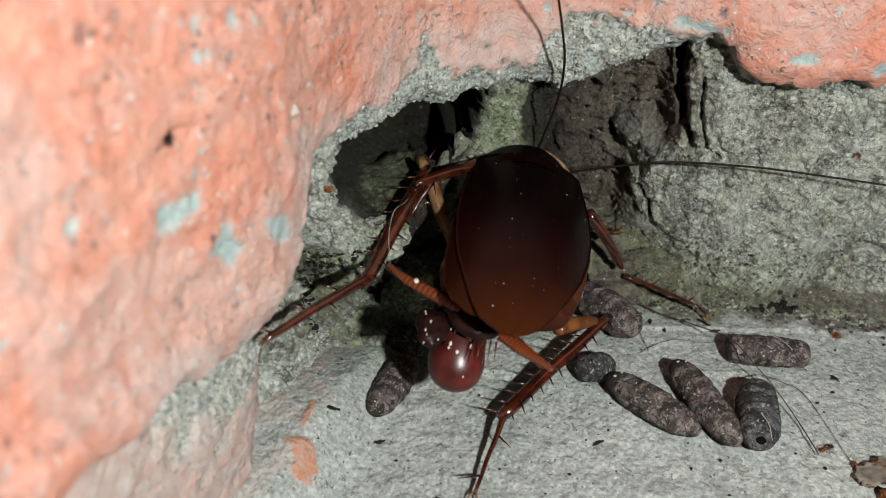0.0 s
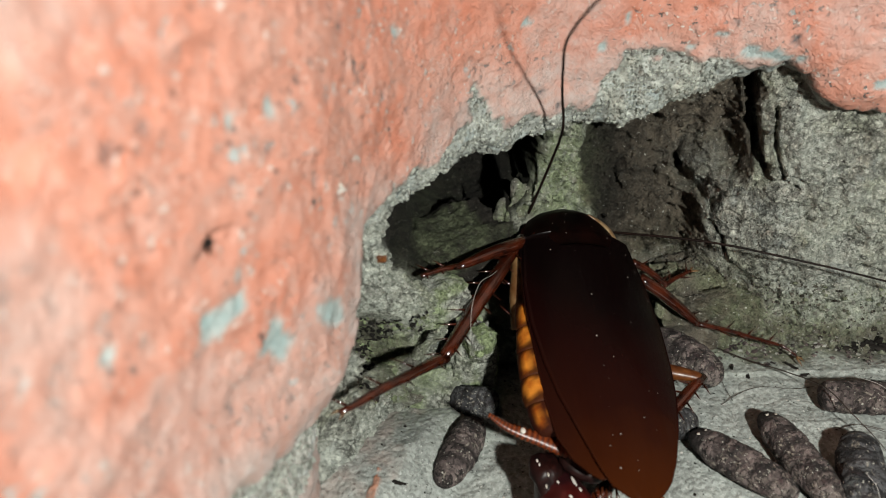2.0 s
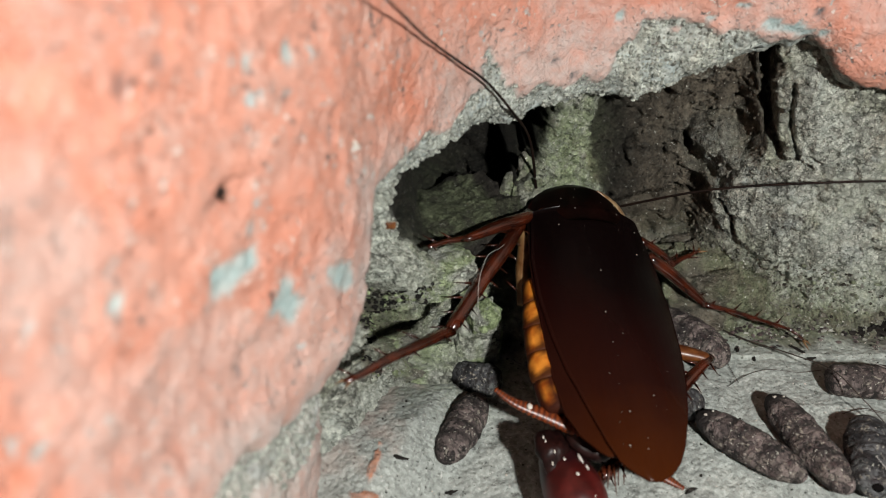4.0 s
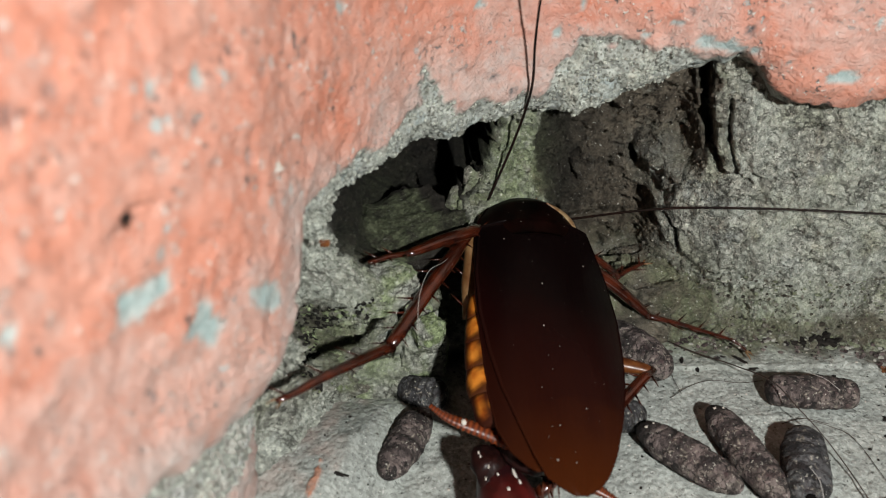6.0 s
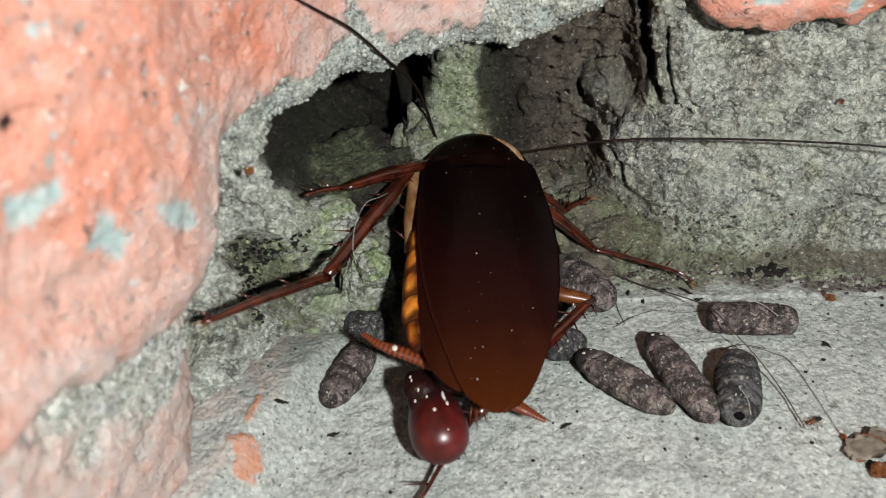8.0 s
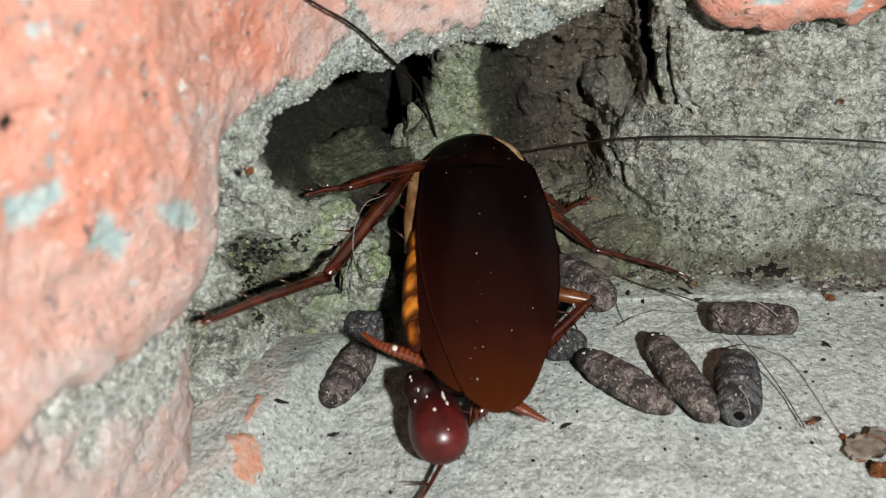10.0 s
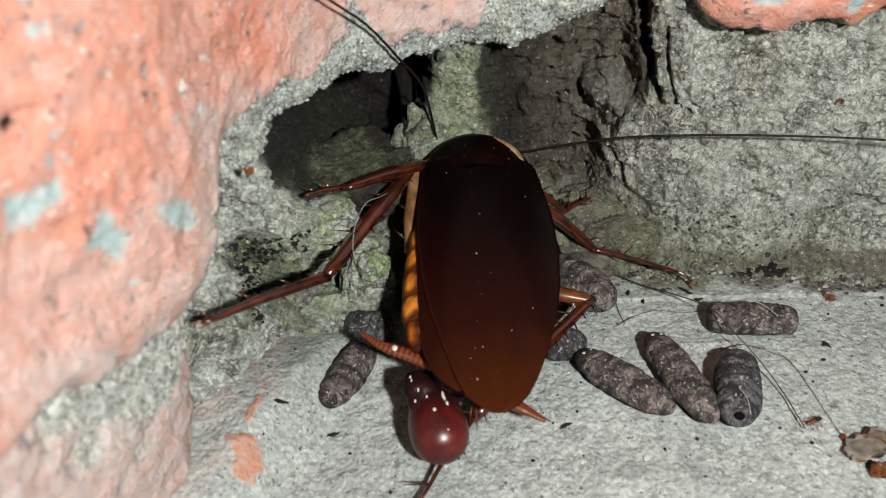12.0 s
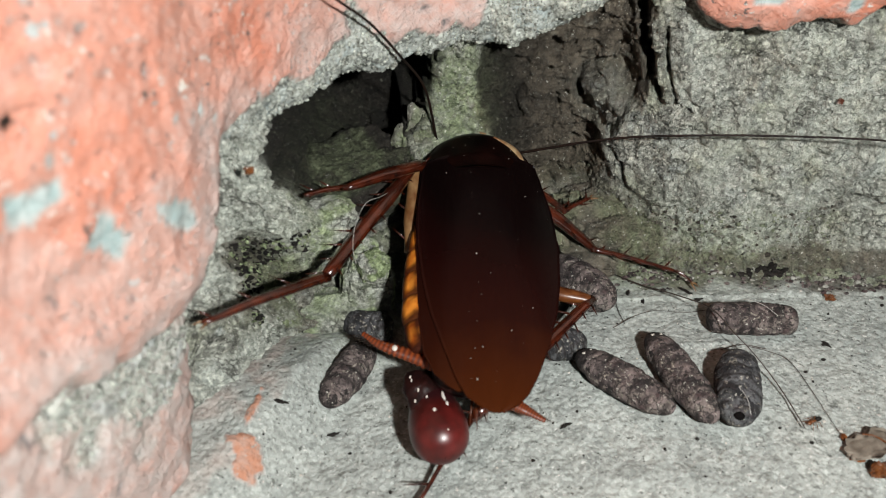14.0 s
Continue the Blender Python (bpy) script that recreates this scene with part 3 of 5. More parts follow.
def build_coat():
    ss = spaced((0, 50, 2.5), (50, 64, 0.8), (64, 168, 0.42), (168, 223, 2.5))
    zz = spaced((-3, 56, 0.42), (56, 75, 1.5), (75, 300, 15))
    s, z = [a.ravel() for a in np.meshgrid(ss, zz, indexing="ij")]
    q = np.stack([s, z, 0 * s], 1)
    wob = 0.7 * fbm(q, 3.2, 4, 3) + 0.25 * fbm(q, 0.9, 2, 8)
    d = -inside(BREAK, s, z) + wob * np.where(s > 168, 0, 1)
    gentle = smooth(20, 11, z) * smooth(101, 94, s)
    back = 7.5 * smooth(0.5, -2.6 - 5 * gentle, d) ** 0.8
    proud = smooth(98, 94, s) * smooth(19, 24, z)
    back = back + 1.0 * smooth(3.0, 0.0, d) * (1 - proud) + 14 * smooth(-1.9, -3.6, d) * (1 - gentle)
    flake = inside(FLAKED, s, z) + 0.9 * fbm(q, 2.2, 4, 21)
    low = inside(LOW_FLAKE, s, z) - 0.3 + 1.7 * fbm(q, 5.0, 6, 31, 0.65)
    bare = np.maximum(smooth(-0.15, 0.2, flake), smooth(-0.9, 1.1, low) * 0.80)
    bare = np.maximum(bare, smooth(0.35, 0.0, d + 1.6 * gentle * fbm(q, 2.0, 4, 37)) * smooth(-60, -50, -np.abs(s - 122)))
    under = 0 * s
    for cs, cz, a, b, tilt in UNDERCOATS:
        u = (s - cs) * math.cos(tilt) + (z - cz) * math.sin(tilt)
        v = (z - cz) * math.cos(tilt) - (s - cs) * math.sin(tilt)
        under = np.maximum(under, smooth(1.15, 0.9, np.hypot(u / (0.7 * a), v / (0.7 * b)) + 0.35 * fbm(q, 1.1, 3, 51)))
    for outline in CHIPS:
        under = np.maximum(under, smooth(-0.12, 0.12, inside(outline, s, z) + 0.32 * fbm(q, 1.0, 4, 55)))
    worn = np.maximum(smooth(9, 1, d + 2 * fbm(q, 6, 3, 61)), smooth(-9, -1, low)) * smooth(150, 142, s)
    worn = np.maximum(worn, smooth(0.35, 0.9, fbm(q, 14, 3, 71)) * 0.5)
    worn = np.maximum(worn, 0.95 * smooth(103, 109, s) * smooth(139, 132, s) * smooth(39.5, 35, z + 1.5 * fbm(q, 5, 3, 73)))
    relief = 0.55 * fbm(q, 13, 3, 11) + 0.19 * ridged(q, 3.4, 3, 14) + 0.07 * fbm(q, 0.8, 2, 17)
    rough = (0.30 * ridged(q, 1.5, 3, 81) + 0.16 * fbm(q, 0.8, 2, 84)) * np.maximum(bare, smooth(0.5, -0.5, d))
    swell = 2.1 * np.exp(-((s - 88.5) / 8.5) ** 2) * smooth(19.5, 26, z) * (1 - 0.35 * smooth(42, 52, z))
    back = back - swell - relief * smooth(190, 168, s) + 0.45 * bare + 0.22 * under - rough
    lip = z - np.interp(s, [60, 71, 79, 84, 90.7, 100], [27, 24, 22.6, 21.2, 19.2, 14]) + 0.8 * fbm(q, 3.0, 3, 91)
    low_set = smooth(0.9, -0.9, lip) * smooth(97, 92, s) * smooth(56, 66, s)
    back = back + 1.5 * low_set - 0.9 * np.exp(-((lip - 2.5) / 2.6) ** 2) * smooth(95, 88, s) * smooth(56, 66, s)
    worn = np.maximum(worn, low_set * 1.25)
    spot = 0 * s
    for cs, cz, rad in SPOTS:
        hit = smooth(1.1, 0.75, np.hypot(s - cs, (z - cz) * 0.8) / rad + 0.25 * fbm(q, 0.7, 2, 95))
        spot, back = np.maximum(spot, hit), back + 0.35 * hit
    V = wall_point(s, z, back)
    COAT.update(s=s, z=z, back=back, V=V, bare=bare, d=d)
    ns, nz = len(ss), len(zz)
    keep = (d + 5 * gentle).reshape(ns, nz) > -3.4
    faces = [(i * nz + j, (i + 1) * nz + j, (i + 1) * nz + j + 1, i * nz + j + 1)
             for i in range(ns - 1) for j in range(nz - 1) if keep[i, j] and keep[i + 1, j] and keep[i, j + 1] and keep[i + 1, j + 1]]
    me = solid("painted_wall", V, faces, PAINT, floats=(("bare", bare), ("undercoat", under), ("worn", worn), ("spot", spot)))
    return tagged(new("wall_painted", me), "orange painted plaster wall, flaking and broken above the floor", "wall", kind="structure")


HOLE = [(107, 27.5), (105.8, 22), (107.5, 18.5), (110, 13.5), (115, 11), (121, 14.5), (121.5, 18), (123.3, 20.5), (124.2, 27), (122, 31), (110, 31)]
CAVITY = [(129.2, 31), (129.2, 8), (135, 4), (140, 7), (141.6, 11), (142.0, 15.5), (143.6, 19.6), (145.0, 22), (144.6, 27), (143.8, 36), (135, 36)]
HOLLOW_LOW = [(97.5, 19), (97.3, 12), (100.5, 6), (106, 3.5), (109, 6), (107, 10), (102.8, 15), (100.5, 18)]
LEDGE = [(98.5, 23), (103, 20.8), (108, 17.8), (113, 14.6), (113.4, 12.2), (109.5, 9.8), (105.5, 11.5), (101.5, 16)]
CRACKS = [[(143.4, 37), (143.7, 31), (144.1, 28), (144.8, 25.5), (145.4, 23)], [(145.4, 23.2), (146.2, 21.8), (147.0, 20.6)],
          [(146.6, 28.8), (147.0, 25.5), (147.4, 23.7), (148.4, 21.2), (150.3, 19.8)], [(145.2, 22.2), (143.8, 20.0), (142.4, 17.0), (141.6, 14.6)],
          [(139.9, 22.3), (138.6, 21), (138.0, 18.9), (138.6, 16.6)], [(132.6, 19.6), (132.2, 18.0), (132.8, 16.0)], [(136.4, 17.4), (136.6, 14.8)],
          [(142.0, 13.2), (143.2, 11.6), (143.9, 9.6)], [(159.5, 1.2), (162, 1.0), (165, 1.6)]]
CRACK_WIDE = (0.85, 0.5, 0.32, 0.5, 0.5, 0.4, 0.3, 0.4, 0.5)
CRACK_DEEP = (7.0, 4.0, 1.6, 3.4, 3.6, 2.0, 2.0, 2.2, 3.0)


def near_line(line, x, y):
    best = np.full(x.shape, 1e9)
    for (x0, y0), (x1, y1) in zip(line, line[1:]):
        dx, dy = x1 - x0, y1 - y0
        u = np.clip(((x - x0) * dx + (y - y0) * dy) / (dx * dx + dy * dy), 0, 1)
        best = np.minimum(best, np.hypot(x - x0 - u * dx, y - y0 - u * dy))
    return best


CORE = {}


def build_core():
    ss = spaced((60, 84, 1.0), (84, 96, 0.5), (96, 174, 0.17), (174, 223, 2.5))
    zz = spaced((-8, -3, 0.6), (-3, 37, 0.17), (37, 60, 2))
    s, z = [a.ravel() for a in np.meshgrid(ss, zz, indexing="ij")]
    q = np.stack([s, z, 0 * s], 1)
    wob = 0.8 * fbm(q, 3.0, 4, 103)
    hole = inside(HOLE, s, z) + wob
    cav = inside(CAVITY, s, z) + wob
    hol = inside(HOLLOW_LOW, s, z) + wob
    back = 5.2 + 0 * s
    back = back + 2.0 * smooth(18, 2, z) * smooth(150, 138, s) * smooth(112, 118, s)
    back = back + 6 * smooth(-0.9, 2.4, hole) - 3 * smooth(17, 11, z - 0.25 * (s - 112)) * smooth(-0.9, 2.4, hole) + 5.0 * smooth(-1.2, 2.4, cav) + 4.5 * smooth(-0.6, 2.0, hol)
    ledge = inside(LEDGE, s, z) + 0.5 * wob
    back = back - 3.6 * smooth(-0.5, 1.6, ledge)
    back = back + 3.0 * smooth(149, 138, s) * smooth(130, 138, s)
    for line, wide, far in zip(CRACKS, CRACK_WIDE, CRACK_DEEP):
        back = back + far * smooth(wide, 0.15 * wide, near_line(line, s, z) + 0.35 * wide * fbm(q, 1.5, 3, 107))
    back = back - 1.6 * np.exp(-((s - 156) / 7) ** 2 - ((z - 9) / 8) ** 2) + 2.2 * np.exp(-((s - 170) / 7) ** 2 - ((z - 3) / 5) ** 2)
    back = back - 3.4 * smooth(3.1, 0.9, np.hypot(s - 141.2, (z - 18.8) * 0.85))
    foot = smooth(7, -1.5, z - 1.2 * fbm(q, 9, 2, 131))
    back = back - 3.0 * foot * smooth(140, 152, s)
    deep = np.maximum(np.maximum(smooth(-1, 1, hole), smooth(-1, 1, cav)), smooth(-1, 1, hol))
    crust = ridged(q + 0.6 * fbm(q, 2.0, 2, 127)[:, None], 1.7, 4, 123)
    relief = 0.8 * fbm(q, 11, 3, 111) + 0.6 * ridged(q, 4.2, 4, 113) + 0.42 * crust + 0.12 * fbm(q, 0.7, 2, 117) + 0.055 * fbm(q, 0.36, 1, 118)
    relief = relief + foot * smooth(138, 146, s) * (0.30 * ridged(q + 9, 1.1, 3, 157) + 0.3 * ridged(q, 2.6, 3, 159))
    relief = relief + smooth(122, 112, s) * (0.22 * ridged(q, 0.9, 3, 151) + 0.25 * ridged(q + 5, 2.4, 3, 153))
    relief = relief + deep * (1.2 * ridged(q, 3.4, 4, 119) + 0.5 * fbm(q, 1.6, 3, 121))
    V = wall_point(s, z, back - relief)
    V[:, 1] += 17 * smooth(-0.1, 1.0, hole)
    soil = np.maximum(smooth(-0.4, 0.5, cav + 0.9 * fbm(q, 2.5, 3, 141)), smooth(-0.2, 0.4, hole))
    # The low hollow takes the same dark brown over its whole outline.
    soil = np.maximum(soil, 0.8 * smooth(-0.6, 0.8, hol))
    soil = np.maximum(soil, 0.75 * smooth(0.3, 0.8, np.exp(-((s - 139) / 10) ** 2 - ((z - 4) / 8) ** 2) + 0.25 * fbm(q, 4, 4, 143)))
    soil = np.maximum(soil, 0.8 * smooth(0.28, 0.62, np.exp(-((z - 1.0) / 3.0) ** 2) * smooth(146, 152, s) + 0.3 * fbm(q, 5, 4, 145) - 0.15))
    soil = soil * (1 - 0.75 * np.exp(-((s - 141.0) / 2.8) ** 2 - ((z - 18.6) / 3.2) ** 2))
    moss = np.maximum(0.8 * np.exp(-((s - 126.4) / 3.3) ** 2 - ((z - 20) / 9) ** 4), 0.6 * np.exp(-((s - 107) / 7) ** 2 - ((z - 11) / 8) ** 2))
    moss = np.maximum(moss, 0.4 * np.exp(-((s - 150) / 14) ** 2 - ((z - 2) / 5) ** 2))
    # Hole and near side of the cavity darkened, shade painted over the soil.
    loam_and_shade = np.maximum(smooth(-1.2, 0.2, hole), 0.9 * smooth(138, 131, s + 1.5 * wob) * smooth(-0.6, 0.4, cav) * smooth(6, 12, z))
    moss = moss * (1 - 0.75 * loam_and_shade)
    loam_and_shade = np.maximum(loam_and_shade, 0.85 * np.exp(-((s - 101.5) / 3.4) ** 2 - ((z - 13.0) / 3.4) ** 2) * smooth(-0.2, 0.5, fbm(q, 0.9, 3, 161) + 0.35))
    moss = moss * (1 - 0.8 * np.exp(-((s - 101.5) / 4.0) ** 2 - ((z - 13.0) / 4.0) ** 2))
    pale = np.maximum(0.9 * smooth(110, 104, s) * smooth(12, 17, z), 0.65 * smooth(146, 150, s) * smooth(0.2, 0.7, 0.55 + fbm(q, 6, 4, 163)))
    foot = smooth(106, 101, s) * smooth(10.5, 6.5, z + 1.5 * fbm(q, 2, 3, 165))
    pale, soil, moss, loam_and_shade = np.maximum(pale, foot), soil * (1 - 0.85 * foot), moss * (1 - 0.7 * foot), loam_and_shade * (1 - foot)
    me = solid("bare_wall", V, grid_faces(len(ss), len(zz)), STONE, floats=(("soil", soil), ("moss", moss), ("loam_and_shade", loam_and_shade), ("paint", 0 * s), ("pale", pale)))
    CORE.update(V=V, s=s, z=z, soil=soil, moss=moss, loam_and_shade=loam_and_shade, pale=pale)
    return tagged(new("wall_core", me), "rough bare cement behind the broken plaster with a dark cavity", "wall", kind="structure")


def floor_height(x, y):
    q = np.stack([x, y, 0 * x], 1)
    h = 0.28 * fbm(q, 17, 3, 201) + 0.15 * ridged(q, 5.5, 3, 205) + 0.07 * fbm(q, 1.0, 2, 209) + 0.03 * fbm(q, 0.5, 1, 211)
    lx = np.interp(y, LINE[:320, 1], LINE[:320, 0])
    gap = np.clip(x - lx, 0, 99)
    return h - 0.15 + 4.6 * smooth(7.0, 0.0, gap) * smooth(80, 60, y) * smooth(20, 44, y)


def build_floor():
    xs = spaced((-300, -50, 25), (-50, -22, 4), (-22, -13, 0.45), (-13, 62, 0.22), (62, 66, 0.45), (66, 120, 4), (120, 400, 25))
    ys = spaced((-400, -40, 30), (-40, 44, 4), (44, 86, 0.22), (86, 96, 0.6), (96, 130, 2))
    x, y = [a.ravel() for a in np.meshgrid(xs, ys, indexing="ij")]
    z = floor_height(x, y)
    q = np.stack([x, y, 0 * x], 1)
    moss = np.exp(-((x + 2) / 9) ** 2 - ((y - 80) / 9) ** 2)
    moss = np.maximum(moss, 0.7 * np.exp(-((x - 34) / 16) ** 2 - ((y - 84) / 5) ** 2))
    d = np.minimum(np.hypot((x + 6.9 + 0.25 * (y - 53)) / 1.15, (y - 53) / 2.6), np.hypot((x + 7.1 - 0.12 * (y - 57.5)) / 0.42, (y - 57.5) / 4.6) + 0.15) + 0.5 * fbm(q, 1.5, 4, 231)
    paint = smooth(1.15, 0.85, d)
    paint = np.maximum(paint, smooth(3.2, 0.6, x + 11 - 0.22 * (y - 50) + 2.2 * fbm(q, 2.6, 4, 233)) * np.clip(0.30 + 0.35 * fbm(q, 2.2, 4, 235), 0.12, 0.5) * smooth(76, 70, y))
    z = z + 0.25 * smooth(1.1, 0.8, d)
    soil = 0.8 * smooth(0.32, 0.72, smooth(75.5, 82.5, y + 0.06 * (x - 34)) + 0.35 * fbm(q, 4, 5, 241)) * smooth(20, 28, x)
    V = np.stack([x, y, z], 1)
    me = solid("ground", V, grid_faces(len(xs), len(ys)), GROUND, floats=(("soil", soil), ("moss", moss), ("paint", paint)))
    return tagged(new("floor", me), "pale grey rough cement floor with grit and stains", "floor", kind="structure")


build_coat()
build_core()
build_floor()


def lump(name, at, size, turn, seed, label, moss=0.0, rough=0.22, category="mortar lump", soil=0.0, dark=0.0, fresh=0.0):
    v, f = ball(1, 1, 1, 110, 70)
    n = 1 + 0.05 * ridged(v * np.array(size), 1.0, 3, seed + 15) / (0.3 * max(size)) + rough * fbm(v + seed * 3.1, 0.9, 3, seed) + rough * 0.55 * ridged(v + seed, 0.45, 3, seed + 5)
    v = np.sign(v) * np.abs(v) ** 0.8
    w = v * n[:, None] * np.array(size)
    me = solid(name, w, f, STONE, floats=(("soil", soil + 0 * n), ("moss", moss * smooth(-0.5, 0.4, fbm(v, 0.8, 2, seed + 9))), ("loam_and_shade", dark + 0 * n), ("pale", fresh + 0 * n), ("paint", 0 * n)))
    ob = tagged(new(name, me), label, category)
    ob.matrix_world = pose(at[0] * MM, at[1] * MM, at[2] * MM, *turn)
    return ob


lump("mortar_lump", (-8.5, 74.0, 2.0), (4.5, 4.0, 4.0), (0, 10, 20), 7, "dark mossy mortar lump in the hollow", 0.9, soil=0.35)
lump("mortar_lump", (2.2, 77.0, 3.6), (2.6, 2.4, 5.0), (0, 6, 0), 12, "knobby green-grey mortar stub beside the insect", 1.2, fresh=0.5)
lump("mortar_lump", (-2.0, 75.0, 0.2), (6.0, 4.0, 2.8), (0, 0, 10), 16, "low mossy mortar mound on the floor", 0.8, fresh=0.6)
lump("mortar_ledge", (-1.7, 73.0, 14.9), (3.9, 2.2, 2.1), (0, -5, 22), 51, "pale pebbly mortar ledge with green algae jutting over the hollow", 0.9, rough=0.16, category="mortar ledge", fresh=0.6)
lump("mortar_lump", (3.3, 75.2, 7.6), (1.6, 1.5, 1.7), (0, 0, 30), 44, "small rounded yellow-green mortar knob on the stub", 2.0, rough=0.12, fresh=0.4)
# dark puts the dimness inside the hole into the mound's colour.
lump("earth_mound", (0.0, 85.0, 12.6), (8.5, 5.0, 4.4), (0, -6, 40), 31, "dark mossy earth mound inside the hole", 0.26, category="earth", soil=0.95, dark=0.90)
lump("mortar_lump", (7.9, 88.0, 16.0), (1.65, 1.4, 3.0), (0, 14, 0), 61, "knobby green mortar spur at the back of the hole", 0.6, rough=0.3, fresh=0.2, soil=0.6)
lump("rubble", (14.0, 84.0, 2.0), (9.0, 6.0, 6.0), (0, 0, 0), 21, "grey rubble heaped below the cavity", 0.3, category="rubble", soil=0.5)
lump("rubble", (29.0, 87.0, 1.5), (6.0, 5.0, 5.0), (0, 0, 0), 25, "soiled grey rubble below the wall cavity", 0.35, rough=0.36, category="rubble", soil=0.9)


def build_grains():
    """Loose sand grains stuck all over the bare cement."""
    pick = random.Random(23)
    ok = np.nonzero(((CORE["s"] > 97) & (CORE["s"] < 171) & (CORE["z"] > -1) & (CORE["z"] < 33)))[0]
    bits, soil, moss, loam_and_shade, pale = [], [], [], [], []
    pit = np.nonzero((CORE["s"] > 98) & (CORE["s"] < 105) & (CORE["z"] > 8) & (CORE["z"] < 17))[0]
    foot = np.nonzero((CORE["s"] > 138) & (CORE["s"] < 169) & (CORE["z"] > -0.5) & (CORE["z"] < 8))[0]
    for n in range(7300):
        inner, base = 5200 <= n < 6300, n >= 6300
        k = int(pit[pick.randrange(len(pit))]) if inner else int(foot[pick.randrange(len(foot))]) if base else int(ok[pick.randrange(len(ok))])
        near = CORE["s"][k] < 128
        r = pick.uniform(0.10, 0.26) * (1.25 if near else 0.85) * (1.5 if pick.random() < 0.07 else 1.0) * (0.75 if inner else pick.uniform(0.5, 1.3) if base else 1.0)
        v, f = ball(r * pick.uniform(0.8, 1.5), r * pick.uniform(0.7, 1.1), r * pick.uniform(0.7, 1.1), 7, 5)
        v = v * (1 + 0.22 * np.array([pick.uniform(-1, 1) for _ in range(len(v))]))[:, None]
        bits.append((v + CORE["V"][k], f))
        kind = pick.random()
        for kept, key in ((soil, "soil"), (moss, "moss"), (loam_and_shade, "loam_and_shade"), (pale, "pale")):
            kept.append(np.full(len(v), float((key == "loam_and_shade") == (n % 3 > 0)) if inner else {"soil": 0.3 + 0.7 * kind, "moss": 0.5 * (kind < 0.3), "loam_and_shade": 0.7 * (kind > 0.86), "pale": 0.9 * (0.3 < kind < 0.5)}[key] if base else CORE[key][k]))
    v, f = joined(bits)
    me = solid("sand_grains", v, f, STONE, floats=(("soil", np.concatenate(soil)), ("moss", np.concatenate(moss)), ("loam_and_shade", np.concatenate(loam_and_shade)), ("pale", np.concatenate(pale)), ("paint", 0 * v[:, 0])))
    tagged(new("sand_grains", me), "grey and green sand grains stuck on the bare cement", "grit", kind="stuff")


def build_edge_grains():
    """Mortar grains standing out of the broken plaster edge."""
    pick = random.Random(29)
    ok = np.nonzero((COAT["bare"] > 0.6) & (COAT["s"] > 70) & (COAT["s"] < 140) & (COAT["d"] > -2.2) & (COAT["z"] > 8))[0]
    bits, soil, pale = [], [], []
    for n in range(2600):
        k = int(ok[pick.randrange(len(ok))])
        r = pick.uniform(0.08, 0.22) * (1.5 if pick.random() < 0.1 else 1.0)
        v, f = ball(r * pick.uniform(0.8, 1.5), r * pick.uniform(0.7, 1.2), r * pick.uniform(0.7, 1.2), 7, 5)
        v = v * (1 + 0.25 * np.array([pick.uniform(-1, 1) for _ in range(len(v))]))[:, None]
        bits.append((v + COAT["V"][k], f))
        soil.append(np.full(len(v), 0.4 * (pick.random() < 0.06)))
        pale.append(np.full(len(v), pick.uniform(0.9, 1.5)))
    v, f = joined(bits)
    zero = 0 * v[:, 0]
    me = solid("mortar_grains", v, f, STONE, floats=(("soil", np.concatenate(soil)), ("moss", zero), ("loam_and_shade", zero), ("pale", np.concatenate(pale)), ("paint", zero)))
    tagged(new("mortar_grains", me), "pale mortar grains in the broken plaster edge", "grit", kind="stuff")


build_grains()
build_edge_grains()


